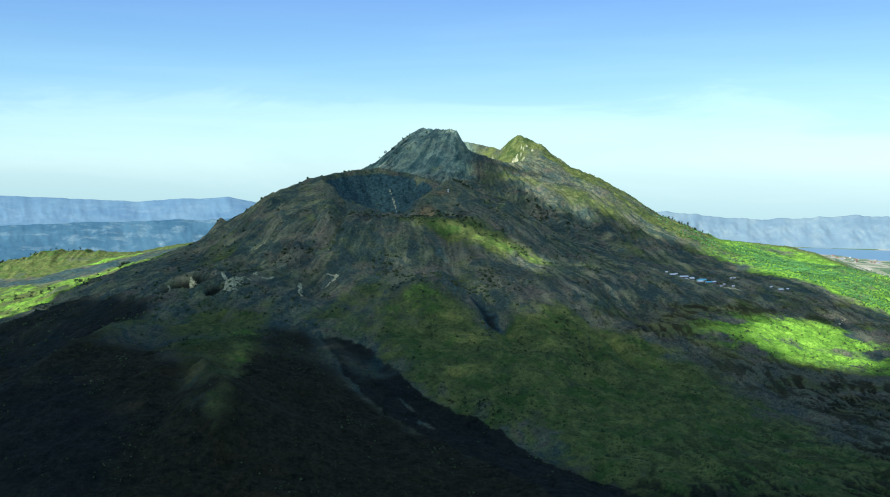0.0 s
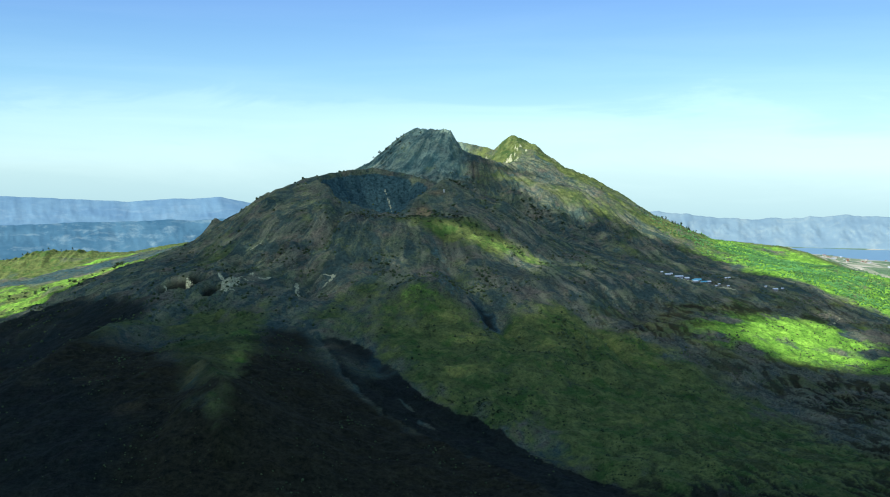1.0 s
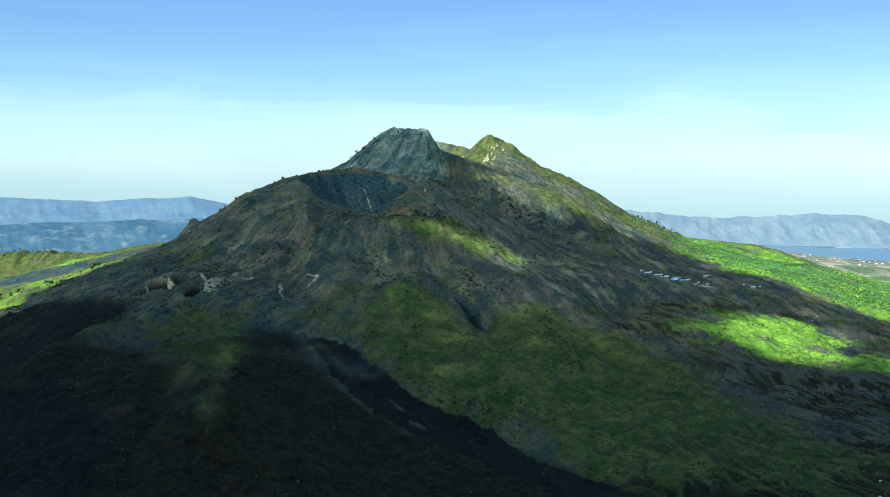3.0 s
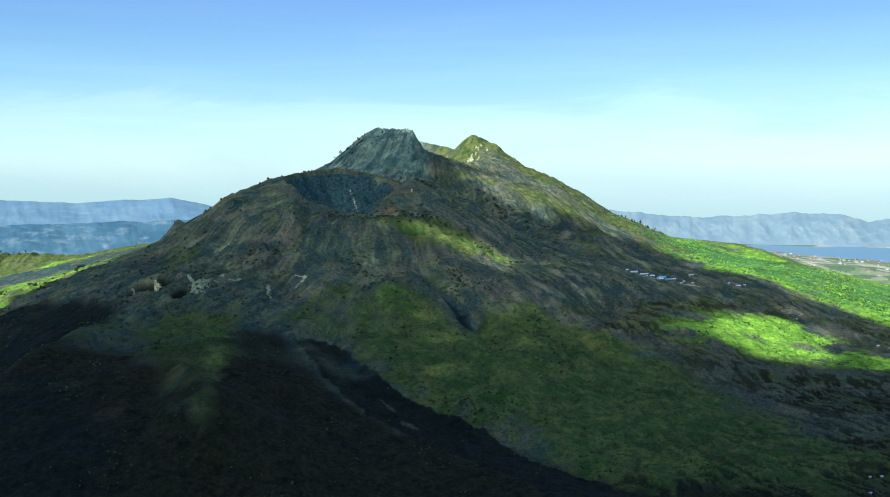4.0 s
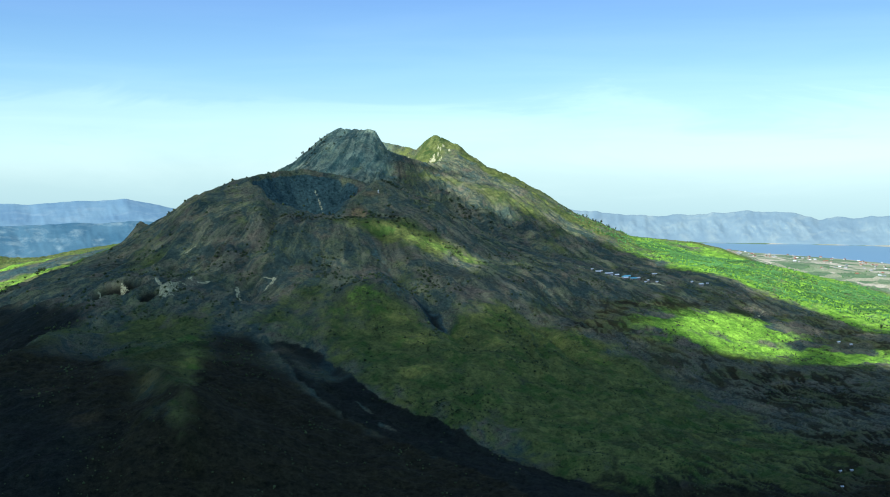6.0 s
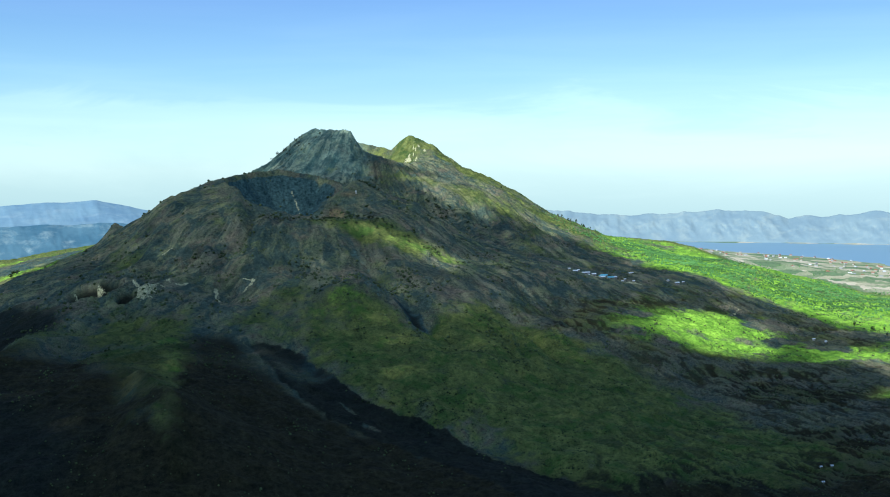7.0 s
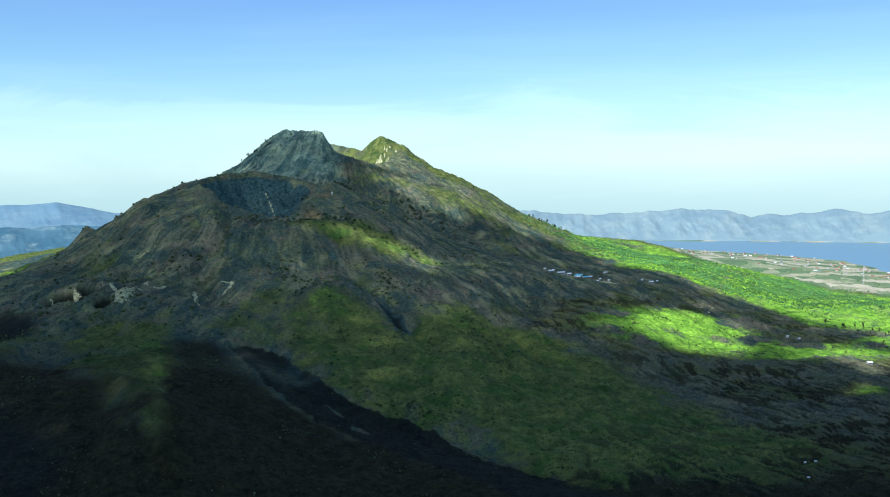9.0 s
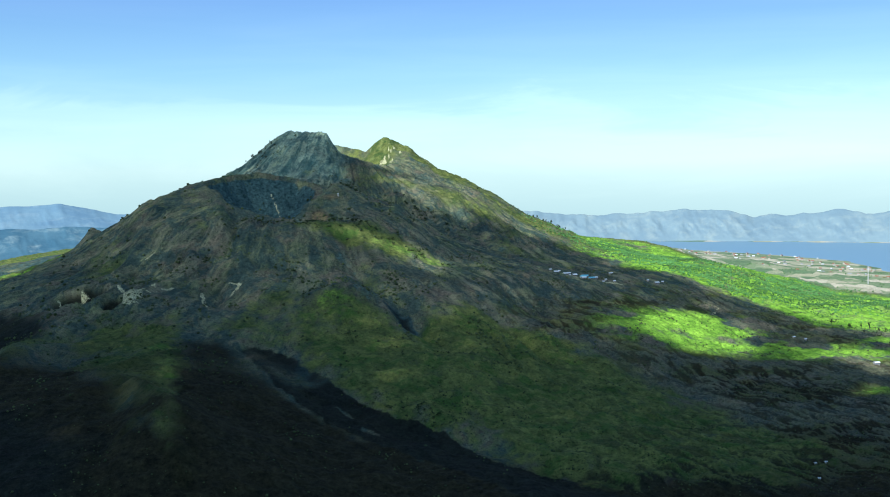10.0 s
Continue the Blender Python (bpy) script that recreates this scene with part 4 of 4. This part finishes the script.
def tree(kind, seed):
    """A tree 10 m high, at the origin."""
    rng = np.random.default_rng(seed)
    root = new("tree")
    bm = bmesh.new()
    top = 9.0 if kind == "pine" else 6.0
    limb(bm, (0, 0, -0.6), (0.15, 0.1, top * 0.5), 0.28, 0.18)
    limb(bm, (0.15, 0.1, top * 0.5), (0.1, -0.1, top), 0.18, 0.06)
    tips = []
    for i in range(11):
        h = rng.uniform(0.35, 0.95) * top
        reach = (2.3 * (1 - h / 11) if kind == "pine" else rng.uniform(1.6, 3.0))
        a = i * 2.4 + rng.uniform(-0.4, 0.4)
        tip = (math.cos(a) * reach, math.sin(a) * reach, h + rng.uniform(0.5, 1.6))
        limb(bm, (0.12, 0, h), tip, 0.09, 0.03, 5)
        tips.append(tip)
    part("trunk", bm, BARK, root, "pale grey-brown bark")
    n = 46
    pick = rng.integers(0, len(tips), n)
    c = np.array(tips)[pick] + rng.normal(0, 0.75, (n, 3)) + np.array([0, 0, 0.6])
    if kind == "pine":
        c[:, 2] = np.clip(c[:, 2], 2.0, 10.2)
    v, f = lumps(c, rng.uniform(0.4, 0.95, n), 0.75, 1, rng, 0.35)
    solid("crown", v, f, LEAF_DARK, root, False)
    return root


def plant(proto, spots, label, group, low, high, seed):
    rng = np.random.default_rng(seed)
    for i, (x, y) in enumerate(spots):
        z = float(land(np.array([x]), np.array([y]))[0])
        s = rng.uniform(low, high)
        m = pose(x, y, z - 0.3, 0, 0, rng.uniform(0, 360)) @ Matrix.Diagonal((s * rng.uniform(0.8, 1.15), s * rng.uniform(0.8, 1.15), s, 1))
        t = copy_thing(proto, m)
        t.matrix_basis = m
        tagged(t, label, "tree", group)


def spread(line, count, width, seed):
    rng = np.random.default_rng(seed)
    pts = []
    for _ in range(count):
        u = rng.uniform(0, len(line) - 1.001)
        i = int(u)
        a, b = line[i], line[i + 1]
        pts.append((a[0] + (b[0] - a[0]) * (u - i) + rng.normal(0, width), a[1] + (b[1] - a[1]) * (u - i) + rng.normal(0, width)))
    return pts


PINE, BROAD = tree("pine", 1), tree("broad", 2)
plant(PINE, spread(((-175, 2560), (-140, 2545), (-95, 2530)), 16, 6, 21), "slender dark pine tree on the summit ridge", "trees on the summit ridge", 0.45, 0.9, 31)
plant(BROAD, spread(((-160, 2500), (-60, 2470)), 16, 14, 22), "dark broadleaf tree on the steep summit face", "trees on the summit face", 0.4, 0.75, 32)
plant(BROAD, spread(((-75, 1770), (-20, 1755), (60, 1750)), 30, 12, 23), "small dark tree beside the crater rim", "trees beside the crater", 0.5, 1.0, 33)
plant(BROAD, spread(((-60, 2010), (-20, 1960), (30, 1900)), 22, 16, 41), "dark round tree on the shelf inside the crater", "trees in the crater", 0.6, 1.2, 42)
plant(BROAD, spread(((150, 2240), (220, 2200), (300, 2140)), 20, 18, 43), "dark round tree on the mountain shoulder", "trees below the summit", 0.6, 1.1, 44)
plant(BROAD, spread(((10, 1730), (90, 1720), (180, 1680)), 12, 12, 24), "small dark tree on the sunlit grass strip", "trees on the grass strip", 0.5, 0.9, 34)
plant(PINE, spread(((-1240, 2640), (-1120, 2660), (-980, 2672)), 26, 10, 25), "dark conifer on the crest of the grassy hill", "trees on the grassy hill", 0.5, 0.95, 35)
plant(BROAD, spread(((-900, 1900), (-760, 1880), (-640, 1850), (-580, 1860)), 30, 22, 26), "dark round tree scattered over the green meadow", "trees on the meadow", 0.6, 1.2, 36)
plant(BROAD, spread(((-30, 1170), (20, 1150), (70, 1140)), 14, 8, 27), "small dark tree at the foot of the green slope", "trees on the green slope", 0.4, 0.7, 37)
plant(PINE, spread(((870, 1640), (960, 1600), (1000, 1500)), 26, 25, 28), "slender tree on the sunlit lava plain", "trees on the plain", 0.6, 1.1, 38)
plant(PINE, spread(((560, 2560), (640, 2560), (420, 2420)), 16, 16, 29), "slender tree on the sunny shoulder of the mountain", "trees on the shoulder", 0.7, 1.1, 39)
for proto in (PINE, BROAD):
    for o in (*proto.children, proto):
        bpy.data.objects.remove(o)


# ---- houses ----
def box(bm, x0, x1, y0, y1, z0, z1):
    p = [bm.verts.new((x, y, z)) for z in (z0, z1) for x, y in ((x0, y0), (x1, y0), (x1, y1), (x0, y1))]
    for q in ((3, 2, 1, 0), (4, 5, 6, 7), (0, 1, 5, 4), (1, 2, 6, 5), (2, 3, 7, 6), (3, 0, 4, 7)):
        bm.faces.new([p[i] for i in q])


def house(name, length, width, height, wall_mat, roof_mat, windows=3):
    """A gabled house, long side along x, with its door to -y."""
    root = new(name)
    bm = bmesh.new()
    l, w2 = length / 2, width / 2
    box(bm, -l, l, -w2, w2, -2.0, height)
    rise = width * 0.28
    for x in (-l, l - 0.25):
        a = [bm.verts.new((x + d, y, z)) for d in (0, 0.25) for y, z in ((-w2, height), (w2, height), (0, height + rise))]
        bm.faces.new(a[:3])
        bm.faces.new(a[3:][::-1])
    part("wall", bm, wall_mat, root)
    bm = bmesh.new()
    e, t = 0.7, 0.18
    for side in (-1, 1):
        eave = height - e * rise / w2 + 0.04
        p = [bm.verts.new((x, y, z + d)) for d in (0, t) for x, y, z in
             ((-l - e, side * (w2 + e), eave), (l + e, side * (w2 + e), eave), (l + e, 0, height + rise + 0.04), (-l - e, 0, height + rise + 0.04))]
        for q in ((0, 1, 2, 3), (7, 6, 5, 4), (0, 4, 5, 1), (1, 5, 6, 2), (2, 6, 7, 3), (3, 7, 4, 0)):
            bm.faces.new([p[i] for i in q])
    bmesh.ops.recalc_face_normals(bm, faces=bm.faces)
    part("roof", bm, roof_mat, root)
    bm = bmesh.new()
    box(bm, -0.6, 0.6, -w2 - 0.06, -w2 + 0.02, 0, 2.1)
    part("door", bm, DOOR, root)
    for i in range(windows):
        x = -l + length * (i + 0.5) / windows
        if abs(x) < 1.4:
            x += 2.0
        bm = bmesh.new()
        box(bm, x - 0.7, x + 0.7, -w2 - 0.05, -w2 + 0.02, 0.9, 2.2)
        part("window", bm, GLASS, root)
    return root


def settle(proto, x, y, turn, label, category, group):
    z = float(land(np.array([x]), np.array([y]))[0])
    return tagged(copy_thing(proto, pose(x, y, z, 0, 0, turn)), label, category, group)


BLUE = house("house", 12, 5.5, 3.2, WALL, ROOF_BLUE, 4)
WHITE = house("house", 8, 5, 3.0, GREY_WALL, ROOF_WHITE, 3)
SMALL = house("hut", 3.6, 3, 2.3, WALL, ROOF_WHITE, 1)
TINY = house("shelter", 1.8, 1.5, 1.6, WALL, ROOF_WHITE, 0)
CLAY = house("house", 8, 6, 3.0, WALL, ROOF_RED, 3)
GREY = house("house", 9, 6, 3.0, WALL, ROOF_GREY, 3)
protos = (BLUE, WHITE, SMALL, TINY, CLAY, GREY)
VILLAGE = "buildings of the mountain village"
for x, y, turn, proto, label in (
        (486, 1838, 8, BLUE, "long building with a bright blue sheet roof"), (474, 1852, 5, BLUE, "long building with a blue sheet roof beside the track"),
        (462, 1868, 12, WHITE, "grey building with a white sheet roof"), (446, 1876, -10, WHITE, "grey building with a white sheet roof"),
        (433, 1886, 20, SMALL, "small white hut with a white roof"), (441, 1902, 0, SMALL, "small white hut with a white roof"),
        (455, 1886, 5, WHITE, "grey building with a white sheet roof"), (498, 1850, 15, WHITE, "grey building with a white sheet roof"),
        (514, 1836, 30, SMALL, "small white hut beside the track"), (528, 1826, 0, SMALL, "small white hut beside the track"),
        (470, 1836, 10, WHITE, "grey building with a white sheet roof beside the track"), (450, 1862, 30, SMALL, "small white hut with a white roof"), (426, 1872, 0, WHITE, "grey building with a white sheet roof"),
        (420, 1893, 15, SMALL, "small white hut with a white roof"), (482, 1866, 0, BLUE, "long building with a blue sheet roof"), (506, 1828, 5, SMALL, "small white hut beside the track"),
        (545, 1900, 10, SMALL, "small white hut on dark lava"), (560, 1930, 10, SMALL, "small white hut below the forest"),
        (608, 1858, 25, SMALL, "small white hut on dark lava"), (622, 1846, 10, WHITE, "grey building with a white roof on dark lava"), (640, 1860, -20, SMALL, "small white hut on dark lava"),
        (749, 1555, 0, SMALL, "small white hut on the lava plain"), (767, 1549, 15, SMALL, "small white hut on the lava plain"), (776, 1362, 5, WHITE, "grey building with a white roof on the plain"),
        (430, 940, 0, TINY, "tiny white shelter on the dark plain"), (452, 985, 20, TINY, "tiny white shelter on the dark plain"), (464, 984, 0, TINY, "tiny white shelter on the dark plain")):
    settle(proto, x, y, turn, label, "hut" if proto in (SMALL, TINY) else "house", VILLAGE)
rng = np.random.default_rng(77)
count = 0
while count < 150:
    y = rng.uniform(2450, 3950)
    x = float(np.interp(y, LAKE_Y, LAKE_X)) - abs(rng.normal(0, 220)) - 25
    if float(in_lake(np.array([x]), np.array([y]))[0]) > -18 or x < 1050:
        continue
    proto, label = ((CLAY, "pale house with a clay tile roof near the lake"), (GREY, "pale house with a grey roof near the lake"), (CLAY, "pale house with a clay tile roof near the lake"), (WHITE, "grey house with a white roof near the lake"))[int(rng.integers(0, 4))]
    settle(proto, x, y, rng.uniform(0, 180), label, "house", "houses of the lakeside town")
    count += 1
for proto in protos:
    for o in (*proto.children, proto):
        bpy.data.objects.remove(o)


# ---- shrine on the crater shelf and the radio mast on the plain ----
def shrine(x, y):
    z = float(land(np.array([x]), np.array([y]))[0])
    root = new("shrine")
    bm = bmesh.new()
    box(bm, -1.6, 1.6, -1.6, 1.6, -1, 1.0)
    box(bm, -1.0, 1.0, -1.0, 1.0, 1.0, 3.2)
    part("base", bm, WALL, root)
    bm = bmesh.new()
    bmesh.ops.create_cone(bm, cap_ends=True, segments=4, radius1=2.0, radius2=0.1, depth=2.2, matrix=Matrix.Translation((0, 0, 4.3)) @ Matrix.Rotation(radians(45), 4, "Z"))
    part("roof", bm, ROOF_WHITE, root)
    root.matrix_basis = pose(x, y, z, 0, 0, 12)
    tagged(root, "small white shrine standing on the crater shelf", "shrine")


def mast(x, y, height):
    z = float(land(np.array([x]), np.array([y]))[0])
    root = new("radio_mast")
    feet = [(2.2 * math.cos(a), 2.2 * math.sin(a)) for a in (0.3, 2.4, 4.5)]
    for fx, fy in feet:
        bm = bmesh.new()
        limb(bm, (fx, fy, -1), (fx * 0.25, fy * 0.25, height), 0.28, 0.16, 5)
        part("leg", bm, STEEL, root)
    for i in range(14):
        h0, h1 = height * i / 14, height * (i + 1) / 14
        for j in range(3):
            a, b = feet[j], feet[(j + 1) % 3]
            s0, s1 = 1 - 0.75 * h0 / height, 1 - 0.75 * h1 / height
            bm = bmesh.new()
            limb(bm, (a[0] * s0, a[1] * s0, h0), (b[0] * s1, b[1] * s1, h1), 0.10, 0.10, 4)
            part("brace", bm, STEEL, root)
    root.matrix_basis = pose(x, y, z)
    tagged(root, "tall pale steel lattice radio mast on the plain", "mast")


shrine(5, 1850)
mast(1319, 2214, 44)
